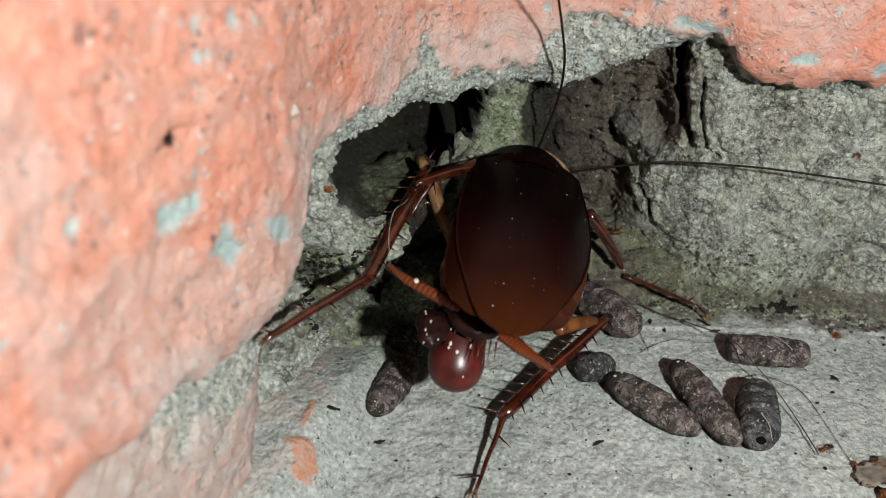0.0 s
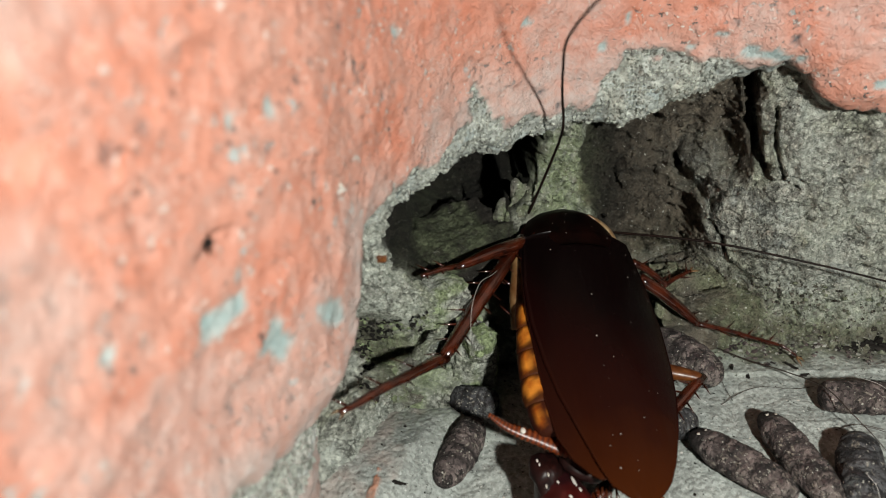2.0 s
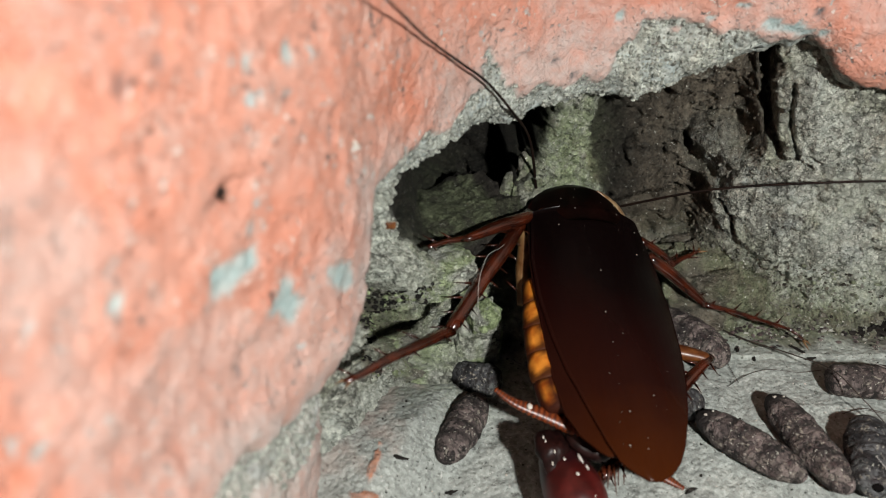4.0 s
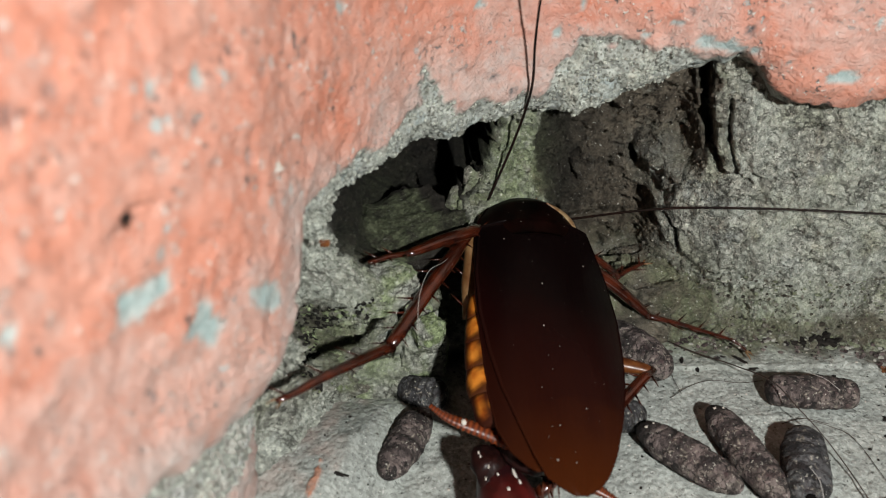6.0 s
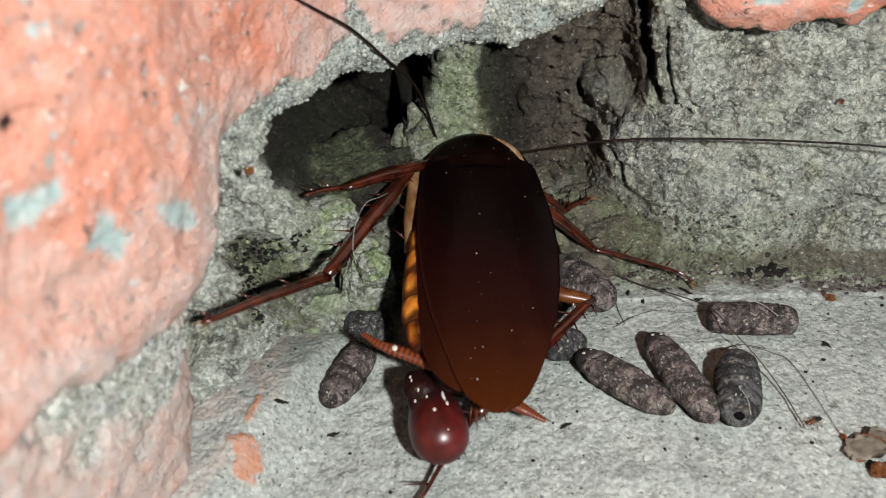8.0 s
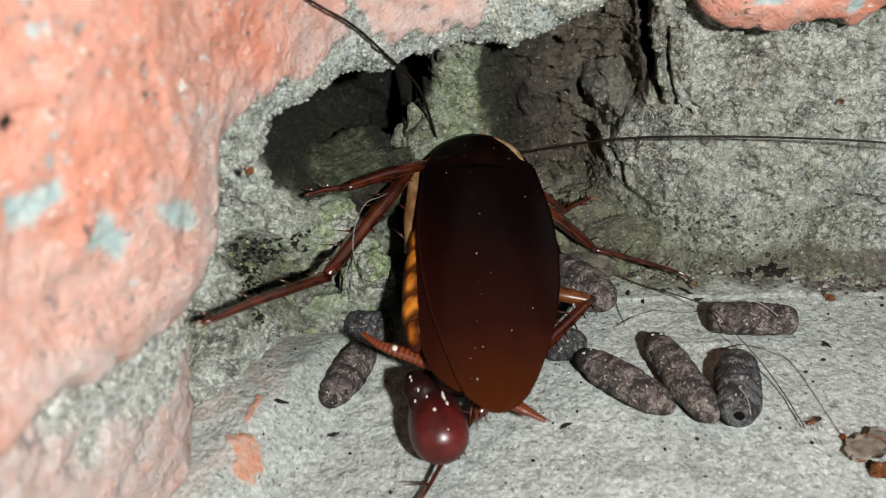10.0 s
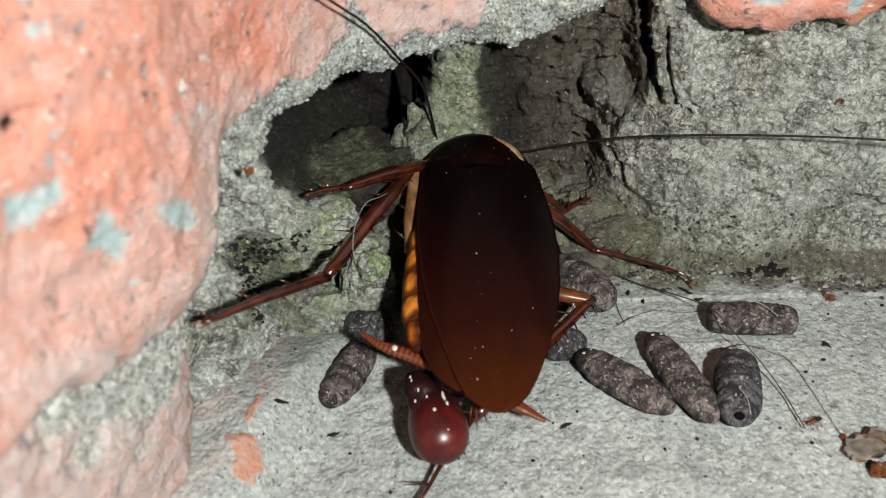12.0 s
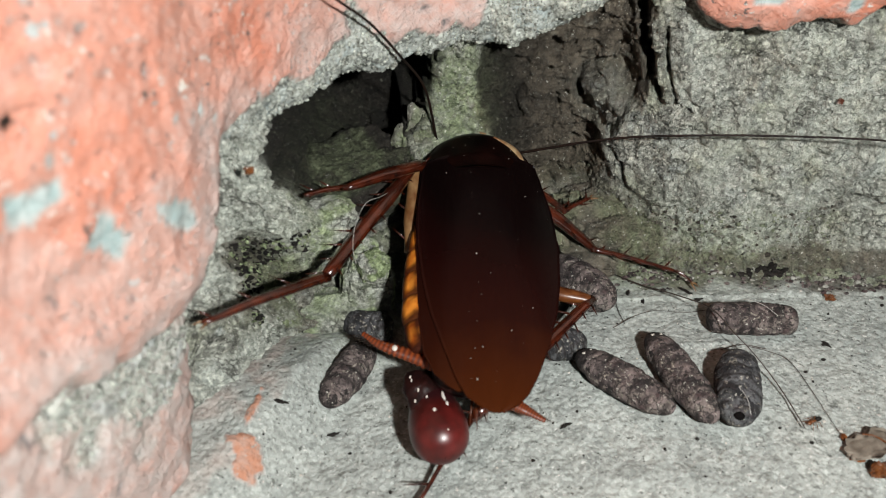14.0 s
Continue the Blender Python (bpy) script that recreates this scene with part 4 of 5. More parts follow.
# ---- droppings ----
def dropping(at, to, width, mat, seed, label, hollow=False, blunt=0.6, tip=False):
    a, b = Vector(at), Vector(to)
    length = (b - a).length
    rings, sides = 90, 40
    u = np.linspace(0, 1, rings)
    prof = np.clip(1 - np.abs(2 * u - 1) ** (3.0 + blunt), 0, 1) ** 0.5 * (0.84 + 0.16 * np.sin(math.pi * u))
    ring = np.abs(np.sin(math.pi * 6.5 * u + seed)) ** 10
    prof = prof * (1 - 0.035 * ring)
    V = []
    for k in range(rings):
        for s in range(sides):
            w = 2 * math.pi * s / sides
            V.append(((u[k] - 0.5) * length, width / 2 * prof[k] * math.cos(w), width / 2 * 0.94 * prof[k] * math.sin(w)))
    V = np.array(V)
    n = fbm(V + 31 * seed, 1.5, 4, 300 + seed)
    V[:, 1:] *= (1 + 0.07 * n + 0.018 * ridged(V + 13 * seed, 1.1, 2, 330 + seed))[:, None]
    F = grid_faces(rings, sides)
    F += [(k * sides + sides - 1, (k + 1) * sides + sides - 1, (k + 1) * sides, k * sides) for k in range(rings - 1)]
    # groove darkens the ring dents and, with tip, the whole first end.
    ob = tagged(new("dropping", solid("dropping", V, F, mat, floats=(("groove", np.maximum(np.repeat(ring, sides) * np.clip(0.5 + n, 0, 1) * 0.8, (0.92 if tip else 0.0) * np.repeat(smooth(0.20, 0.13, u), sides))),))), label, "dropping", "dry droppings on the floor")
    mid = (a + b) / 2
    ob.matrix_world = Matrix.Translation(mid * MM) @ pose(0, 0, 0, 0, -math.degrees(math.asin((b - a).z / length)), math.degrees(math.atan2(b.y - a.y, b.x - a.x)))
    if tip:
        for at, r in (((0.10, -0.10, 0.62), 0.24), ((0.13, 0.08, 0.74), 0.15)):
            v, f = ball(r, r * 0.7, r * 0.4, 12, 8)
            v = v * (1 + 0.8 * fbm(v / r, 0.8, 3, 350 + seed))[:, None]
            part("flake", solid("flake", v + np.array(((at[0] - 0.5) * length, at[1] * width, at[2] * width / 2)), f, FLECK), ob, "pale flake on the dark tip")
    if hollow:
        # No pit is cut: a near-black ball stands for the shade inside it.
        v, f = ball(0.5, 0.6, 0.5, 16, 10)
        v = v + np.array((length / 2 - 0.55, 0, 0.55))
        part("pit", solid("pit", v, f, PIT_SHADE), ob, "near-black ball standing in for the shaded pit in the end")
    return ob


dropping((24.9, 66.3, 1.85), (33.2, 58.2, 1.85), 3.85, PELLET, 1, "dry brown ribbed dropping with a dark blunt end", tip=True)
dropping((33.0, 68.9, 1.85), (36.7, 56.7, 1.85), 3.8, PELLET, 2, "dry brown ribbed dropping flecked with grey", tip=True)
dropping((41.3, 65.5, 2.1), (38.6, 56.2, 2.1), 4.5, PELLET_DARK, 3, "dark slate dropping with a pit in its end", True)
dropping((39.7, 71.3, 1.8), (49.2, 70.4, 1.8), 3.8, PELLET, 4, "dry brown dropping with blunt ends under a fine hair", blunt=13.0)
dropping((-0.9, 60.2, 1.85), (3.0, 69.0, 1.85), 3.9, PELLET, 5, "mottled brown dropping beside the insect's tail")
dropping((23.4, 81.5, 2.4), (30.0, 73.6, 2.2), 5.0, PELLET, 6, "plump brown dropping under the insect's leg")
dropping((21.5, 67.4, 1.4), (26.3, 68.9, 1.4), 3.4, PELLET_DARK, 7, "small slate dropping half under the insect")
dropping((-0.2, 72.4, 1.7), (5.2, 71.0, 1.7), 3.7, PELLET_DARK, 8, "blocky grey dropping beside the mossy stub", blunt=6.0)

# ---- the cockroach: its own space has the head at the origin, forward +y, up +z ----
def body_pose(head, tail, roll):
    h, t = Vector(head), Vector(tail)
    f = (h - t).normalized()
    side = f.cross(Vector((0, 0, 1))).normalized()
    up = side.cross(f)
    m = Matrix((side, f, up)).transposed().to_4x4()
    return Matrix.Translation(h * MM) @ m @ Matrix.Rotation(radians(roll), 4, "Y")


RAISED = body_pose((16.3, 87.3, 16.4), (11.9, 52.9, 17.0), 9)
LOWERED_EARLY = body_pose((13.6, 87.2, 14.2), (17.2, 55.0, 6.0), 14)
LOWERED = body_pose((15.1, 87.0, 14.4), (16.3, 54.0, 6.6), 6)

roach = tagged(new("cockroach"), "dark brown cockroach with folded wings carrying a red egg case", "cockroach")
roach.empty_display_size = 0.005


def shell(name, mat, fn, nu, nv, thick, label=""):
    """A curved plate with thickness; fn(u, v) gives the outer face."""
    u, v = [a.ravel() for a in np.meshgrid(np.linspace(-1, 1, nu), np.linspace(0, 1, nv), indexing="ij")]
    top = fn(u, v)
    low = top.copy()
    low[:, 2] -= thick
    n = nu * nv
    F = grid_faces(nu, nv)
    F = F + [tuple(i + n for i in f[::-1]) for f in F]
    rim = [j for j in range(nv)] + [i * nv + nv - 1 for i in range(1, nu)] + [(nu - 1) * nv + j for j in range(nv - 2, -1, -1)] + [i * nv for i in range(nu - 2, 0, -1)]
    for a, b in zip(rim, rim[1:] + rim[:1]):
        F.append((b, a, a + n, b + n))
    return part(name, solid(name, np.vstack([top, low]), F, mat), roach, label)


RIGHT_Y = [-35.0, -34.4, -33.4, -31.5, -28, -24, -20, -15, -10, -4]
RIGHT_OUT = [0.0, 1.2, 2.2, 3.3, 4.8, 6.2, 7.1, 7.8, 7.6, 6.3]
RIGHT_IN = [-1.2, -2.2, -3.3, -4.1, -5.1, -6.1, -6.7, -7.1, -7.0, -6.2]
LEFT_Y = [-32.6, -32.0, -30.5, -28, -24, -20, -12, -4]
LEFT_OUT = [-3.9, -4.7, -5.9, -6.8, -7.2, -7.2, -7.2, -6.6]


def dome(x, v, high):
    return high * (1 - np.clip(np.abs(x) / 8.2, 0, 1.1) ** 2.4) * (1 - 0.30 * v ** 2)


def right_wing(u, v):
    y = -3.8 - 31.2 * (1 - (1 - v) ** 1.5)
    a, b = np.interp(y, RIGHT_Y, RIGHT_IN), np.interp(y, RIGHT_Y, RIGHT_OUT)
    x = a + (b - a) * (u + 1) / 2
    return np.stack([x, y, dome(x, v, 3.5) + 0.27 + 0.04 * np.sin(u * 9 + v * 4) * v], 1)


def left_wing(u, v):
    y = -3.8 - 28.8 * (1 - (1 - v) ** 1.5)
    a = np.interp(y, LEFT_Y, LEFT_OUT)
    b = np.maximum(np.interp(y, RIGHT_Y, RIGHT_IN) + 3.0, a + 0.05)
    b = np.minimum(b, a + 9 * np.sqrt(np.clip((y + 32.7) / 8, 0.0001, 1)))
    x = a + (b - a) * (u + 1) / 2
    return np.stack([x, y, dome(x, v, 3.4) + 0.1], 1)


shell("left_wing", WING, left_wing, 31, 60, 0.12, "smoky brown wing lying underneath")
shell("right_wing", WING, right_wing, 41, 60, 0.12, "glossy smoky brown wing folded on top")


def shield(u, v):
    y = 2.3 - 8.3 * v
    x = u * np.interp(y, [-6, -4.4, -1.7, 0.3, 1.3, 2.0, 2.3], [6.7, 6.5, 5.8, 4.6, 3.4, 2.1, 0.9])
    return np.stack([x, y, 0.9 + 3.1 * (1 - np.abs(u) ** 2.2) * np.interp(v, [0, 0.1, 0.35, 0.8, 1.0], [0.05, 0.35, 0.85, 1.08, 0.98])], 1)


shell("pronotum", SHIELD, shield, 31, 25, 0.25, "almost black rounded neck shield")
# Amber side rim, then a pale strip built as the front's highlight.
for us, vs, wide, label in (([0.34, 0.52, 0.66, 0.74, 0.80], [0.36, 0.42, 0.50, 0.58, 0.67], 0.55, "pale amber side rim of the neck shield"),
                            ([-0.80, -0.5, -0.2, 0.1, 0.32], [0.14, 0.11, 0.10, 0.11, 0.15], 0.26, "thin pale strip standing in for the gloss on the neck shield's front")):
    P = curve_through(shield(np.array(us), np.array(vs)) + np.array((0, 0, 0.04)), 8)
    n = len(P) - 1
    v, f = tube(P, [(wide * math.sin(math.pi * (0.06 + 0.8 * (k / n) ** 1.3)), 0.12) for k in range(n + 1)], 8)
    part("rim", solid("rim", v, f, MARGIN), roach, label)
v, f = ball(2.4, 1.7, 1.9)
part("head", solid("head", v + np.array((0, -1.4, -1.2)), f, SHIELD), roach)
v, f = ball(5.0, 7.0, 2.4, 32, 16)
part("thorax", solid("thorax", v + np.array((0, -9.5, -0.6)), f, BELLY), roach)

SEGMENTS = []
for k in range(5):
    V, rings, sides, edges = [], 11, 32, []
    for e in range(rings):
        y = -11.6 - 3.05 * k - 3.3 * e / (rings - 1)
        near = float(np.interp(y, [-30.5, -28, -26, -23, -18, -11], [-5.6, -7.3, -8.2, -8.7, -8.5, -7.5]))
        far = float(np.interp(y, RIGHT_Y, RIGHT_OUT)) - 1.0
        half, mid = (far - near) / 2, (far + near) / 2
        g = 1 + 0.012 * math.sin(math.pi * e / (rings - 1) * 0.9) - (0.02 if e in (0, rings - 1) else 0)
        for t in range(sides):
            w = 2 * math.pi * t / sides
            e1 = e / (rings - 1)
            col = math.cos(w)
            # Dark round each amber spot; underside and last segment are darker too.
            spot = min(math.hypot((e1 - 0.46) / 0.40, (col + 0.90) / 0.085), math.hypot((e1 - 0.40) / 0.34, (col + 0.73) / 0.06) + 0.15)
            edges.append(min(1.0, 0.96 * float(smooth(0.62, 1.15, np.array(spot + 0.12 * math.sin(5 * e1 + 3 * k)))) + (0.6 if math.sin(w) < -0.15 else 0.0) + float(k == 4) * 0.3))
            V.append((mid + half * g * math.cos(w), y, (2.5 if math.sin(w) > 0 else 2.0) * g * math.sin(w) - 0.6))
    F = grid_faces(rings, sides)
    F += [(e * sides + sides - 1, (e + 1) * sides + sides - 1, (e + 1) * sides, e * sides) for e in range(rings - 1)]
    F += [tuple(range(sides)), tuple((rings - 1) * sides + t for t in range(sides))[::-1]]
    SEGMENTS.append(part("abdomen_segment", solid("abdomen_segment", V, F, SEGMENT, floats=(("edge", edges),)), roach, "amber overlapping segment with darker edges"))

v, f = ball(2.9, 2.5, 1.2, 28, 14)
v = v * (1 + 0.08 * fbm(v, 1.4, 3, 401))[:, None]
part("tail_flesh", solid("tail_flesh", v + np.array((-3.0, -28.6, -1.6)), f, FLESH), roach, "wet dark brown end of the abdomen")


def cercus(points, name_label):
    P = curve_through(points, 13)
    rad = [0.70 * (1 - 0.75 * (k / (len(P) - 1)) ** 1.4) * (1 + 0.16 * math.cos(k * math.pi * 0.9)) for k in range(len(P))]
    v, f = tube(P, [(r * 1.25, r * 0.8) for r in rad], 10)
    c = part("cercus", solid("cercus", v, f, CERCUS, floats=(("ring", np.repeat([float(k % 2) for k in range(len(P))], 10)),)), roach, name_label)
    for k in range(4, len(P) - 1, 2):
        for sgn in (-1, 1):
            side = np.array((sgn * 0.9, -0.35, 0.25))
            v, f = tube([P[k], P[k] + side * 0.7, P[k] + side * 1.2], [0.035, 0.025, 0.012], 4)
            part("bristle", solid("bristle", v, f, HAIR), c)


cercus([(-4.2, -28.6, -1.0), (-7.5, -27.2, -0.9), (-10.6, -26.1, -0.6), (-12.5, -24.9, -0.3)], "ringed rusty tail feeler")
cercus([(-0.4, -30.6, -1.0), (1.3, -32.0, -1.0), (2.7, -32.9, -1.0), (4.2, -33.9, -1.0)], "short ringed rusty tail feeler")

# the egg case
V, sides, rings = [], 32, 24
prof = [(0.05, 0), (0.9, 0.12), (1.8, 0.5), (2.5, 1.15), (2.95, 2.05), (3.12, 3.2), (3.02, 4.5), (2.75, 5.7), (2.4, 6.8), (2.0, 7.8), (1.5, 8.7), (0.7, 9.3)]
pr = curve_through([(a, b, 0) for a, b in prof], 4)
for r, h, _ in pr:
    for s in range(sides):
        w = 2 * math.pi * s / sides
        V.append((r * math.cos(w), h - 3.2, 0.95 * r * math.sin(w)))
F = grid_faces(len(pr), sides) + [(r * sides + sides - 1, (r + 1) * sides + sides - 1, (r + 1) * sides, r * sides) for r in range(len(pr) - 1)]
V = np.array(V) * np.array((0.88, 0.98, 0.88))
egg = part("egg_case", solid("egg_case", V, F, EGG), roach, "smooth oxblood red egg case hanging from the tail")
EGG_LOW = pose(-5.3 * MM, -33.7 * MM, -3.2 * MM, -14, 0, 8)
EGG_HIGH = pose(-4.0 * MM, -29.6 * MM, -6.2 * MM, 40, 0, 8)
egg.matrix_basis = EGG_LOW
streaks = []
for along, side, length, wide in ((5.2, 0.30, 0.85, 0.16), (4.3, 0.34, 0.3, 0.14), (3.6, -0.14, 0.22, 0.17), (5.6, -0.30, 0.2, 0.12), (1.4, 0.2, 0.12, 0.08)):
    r = 0.88 * float(np.interp(along, [b for a, b in prof], [a for a, b in prof]))
    v, f = ball(wide, length, 0.10, 10, 6)
    streaks.append((v + np.array((r * side, (along - 3.2) * 0.98, 0.95 * r * math.sqrt(1 - side * side))), f))
v, f = joined(streaks)
tagged(part("white_specks", solid("white_specks", v, f, FLECK), egg, "pale specks stuck on the egg case"), kind="stuff")
LOBE, LOBE_R = np.array((-6.9, -29.8, -2.6)), np.array((1.5, 2.4, 1.0))
v, f = ball(*LOBE_R, 28, 16)
v = v * (1 + 0.22 * fbm(v, 1.1, 4, 404))[:, None]
part("tail_lobe", solid("tail_lobe", v + LOBE, f, FLESH), roach, "wet dark fold of skin beside the egg case")
drops = []
for x, y, r in [(-7.9, -28.8, 0.24), (-7.8, -29.2, 0.18), (-7.2, -30.3, 0.2), (-7.5, -31.3, 0.2), (-7.3, -31.7, 0.14), (-7.4, -32.3, 0.15), (-5.0, -31.6, 0.3), (-5.1, -32.2, 0.2), (-6.2, -31.8, 0.14), (-5.2, -29.6, 0.16)]:
    q = (np.array((x, y)) - LOBE[:2]) / LOBE_R[:2]
    z = LOBE[2] + LOBE_R[2] * math.sqrt(max(0.0, 1 - float(q @ q))) + 0.02
    v, f = ball(r * 0.5, r * 1.1, r * 0.45, 8, 6)
    drops.append((v + np.array((x, y, z)), f))
v, f = ball(0.28, 0.34, 0.2, 10, 6)
drops.append((v + np.array((-9.4, -26.6, -0.25)), f))
v, f = joined(drops)
tagged(part("white_specks", solid("white_specks", v, f, FLECK), roach, "pale wet specks on the tail"), kind="stuff")
for a, b in (((-2.0, -31.6, -1.2), (-1.9, -34.2, -2.2)), ((-2.3, -31.6, -1.4), (-2.5, -33.4, -2.4)), ((-1.0, -31.6, -1.2), (-0.9, -33.1, -2.2)), ((-1.5, -31.6, -1.2), (-1.5, -33.2, -2.2))):
    v, f = tube([a, tuple((np.array(a) + np.array(b)) / 2), b], [0.11, 0.08, 0.03], 5)
    part("bristle", solid("bristle", v, f, BELLY), roach, "dark bristle below the tail")

# dust lying on the wings
rng = random.Random(5)
flecks = []
for _ in range(34):
    u, vv = rng.uniform(-0.9, 0.95), rng.uniform(0.02, 0.80)
    p = right_wing(np.array([u]), np.array([vv]))[0]
    r = rng.choice((0.03, 0.035, 0.04, 0.05, 0.085))
    v, f = ball(r, r * rng.uniform(0.6, 1.5), r * 0.6, 6, 4)
    flecks.append((v + p + np.array((0, 0, r * 0.3)), f))
for _ in range(8):
    u, vv = rng.uniform(-0.7, 0.8), rng.uniform(0.35, 0.95)
    p = shield(np.array([u]), np.array([vv]))[0]
    v, f = ball(0.05, 0.07, 0.04, 6, 4)
    flecks.append((v + p, f))
v, f = joined(flecks)
tagged(part("dust", solid("dust", v, f, MOTE), roach, "white dust flecks on the wings"), kind="stuff")

# ---- legs: each piece runs along its own +y from its joint ----
MOVING = []


def strut(a, b):
    """The pose of a piece from joint a towards b."""
    a, b = Vector(a), Vector(b)
    f = (b - a).normalized()
    side = f.cross(Vector((0.02, 0.01, 1))).normalized()
    return Matrix.Translation(a * MM) @ Matrix((side, f, side.cross(f))).transposed().to_4x4()


def limb(name, raised, lowered, radii, mat, label, spines=0, claws=False, seed=1):
    """A leg piece between two joints, given for both postures in the place's millimetres."""
    n = 14
    length = (Vector(lowered[1]) - Vector(lowered[0])).length
    P = [(0.04 * math.sin(k), (length + 0.5) * k / (n - 1) - 0.35, 0.18 * math.sin(math.pi * k / (n - 1))) for k in range(n)]
    R = np.interp(np.linspace(0, 1, n), np.linspace(0, 1, len(radii)), radii)
    R[-1] *= 0.75
    v, f = tube(P, [(r, r * 0.85) for r in R], 12)
    ob = part(name, solid(name, v, f, mat), roach, label)
    rr = random.Random(seed)
    for k in range(spines):
        e = (k + 0.6) / spines
        w = rr.uniform(-0.4, 0.4) + (0 if k % 2 else math.pi)
        d = np.array((math.cos(w), 0.75, 0.6 * abs(math.sin(w)) + 0.25))
        q = float(np.interp(e, np.linspace(0, 1, n), R))
        p = np.array((0, e * length, 0)) + d * np.array((q, 0, q)) * 0.6
        s = rr.uniform(1.2, 2.0)
        v, f = tube([p, p + d * 0.5 * s, p + d * s], [0.13, 0.09, 0.02], 5)
        part("spine", solid("spine", v, f, LEG), ob)
    for sg in (-1, 1) if claws else ():
        b = np.array((0, length * 0.98, 0))
        v, f = tube([b, b + np.array((sg * 0.35, 0.5, 0)), b + np.array((sg * 0.5, 1.1, -0.2))], [0.16, 0.11, 0.03], 6)
        part("claw", solid("claw", v, f, TAN_SKIN), ob, "amber claw")
    MOVING.append((ob, strut(*raised), strut(*lowered)))
    return ob


# near-side foreleg
a0, a1, a3 = (11.2, 84.5, 18.6), (5.3, 79.8, 19.2), (-0.5, 73.0, 12.6)
b0, b1, b3 = (9.0, 82.4, 15.9), (1.6, 75.4, 17.7), (-1.9, 72.0, 19.15)
limb("femur", (a0, a1), (b0, b1), (0.7, 0.85, 0.7, 0.45), LEG, "dark red front thigh", 0, seed=1)
limb("tibia", (a1, a3), (b1, b3), (0.40, 0.32, 0.26), LEG, "red-brown front shin", 5, seed=2)
# near-side middle leg
TAN_LEG = limb("femur", ((7.2, 77.0, 12.4), (4.4, 81.8, 18.2)), ((7.6, 74.4, 10.2), (8.4, 83.0, 15.8)), (0.55, 0.85, 0.80, 0.55), TAN_SKIN, "pale tan thigh held along the body", 6, seed=3)
SPINY = limb("tibia", ((4.3, 82.0, 19.0), (-1.3, 65.0, 16.0)), ((8.4, 83.0, 15.7), (0.0, 66.0, 13.5)), (0.62, 0.84, 0.80, 0.70), LEG, "red-brown spiny shin", 18, seed=4)
home = strut((8.4, 83.0, 15.7), (0.0, 66.0, 13.5)).inverted()
fibre = [tuple(home @ (Vector(p) * MM) / MM) for p in ((5.6, 77.0, 15.9), (5.0, 75.5, 16.4), (3.8, 73.0, 17.3), (3.0, 70.0, 16.9), (2.8, 67.8, 15.7), (2.9, 67.5, 13.9))]
fibre = curve_through(fibre, 12)
v, f = tube(fibre, [0.03] * len(fibre), 6)
part("fibre", solid("fibre", v, f, PALE_HAIR), SPINY, "pale curled fibre caught on the shin")
limb("tarsus", ((-1.3, 65.0, 16.0), (-7.6, 54.3, 18.6)), ((0.0, 66.0, 13.5), (-7.6, 54.3, 18.6)), (0.66, 0.56, 0.48, 0.34), LEG, "dark jointed foot planted on the wall", 6, True, seed=5)
# far-side foreleg
limb("femur", ((22.5, 84.0, 14.0), (25.5, 84.2, 8.4)), ((21.6, 84.0, 11.2), (25.5, 84.0, 7.9)), (0.5, 0.5, 0.4), LEG, "dark front thigh", 3, seed=6)
limb("tibia", ((25.5, 84.2, 8.4), (28.8, 86.0, 8.4)), ((25.5, 84.0, 7.9), (28.8, 86.0, 8.3)), (0.34, 0.28, 0.2), LEG, "short dark front shin", 3, True, seed=7)
# far-side middle leg
limb("femur", ((23.5, 80.0, 14.5), (29.2, 80.0, 5.5)), ((22.0, 81.2, 10.9), (28.6, 80.0, 5.1)), (0.72, 0.84, 0.70, 0.50), LEG, "glossy red-brown thigh", 3, seed=8)
limb("tarsus", ((29.2, 80.0, 5.5), (38.0, 78.9, 2.0)), ((28.6, 80.0, 5.1), (38.5, 79.1, 2.0)), (0.40, 0.32, 0.26, 0.2), LEG, "slender dark shin reaching over the floor", 8, seed=9)
limb("foot", ((38.0, 78.9, 2.0), (39.4, 78.0, 1.1)), ((38.5, 79.1, 2.0), (39.9, 78.2, 1.1)), (0.16, 0.13, 0.1), LEG, "thin dark foot", 0, True, seed=10)
# far-side hind leg
limb("femur", ((19.0, 67.6, 7.6), (25.8, 73.2, 4.6)), ((20.4, 72.8, 5.4), (26.9, 71.1, 5.0)), (0.8, 0.95, 0.86, 0.6), THIGH, "orange-tan hind thigh", 0, seed=11)
limb("tibia", ((25.8, 73.2, 4.6), (13.1, 60.1, 2.4)), ((26.9, 71.1, 5.0), (13.8, 57.4, 2.6)), (0.55, 0.72, 0.74, 0.78), LEG, "long red-brown hind shin with spines", 24, seed=12)
limb("tarsus", ((13.1, 60.1, 2.4), (9.6, 51.0, 0.9)), ((13.8, 57.4, 2.6), (8.7, 49.2, 1.0)), (0.42, 0.28, 0.22, 0.19), LEG, "dark jointed hind foot on the floor", 2, True, seed=13)


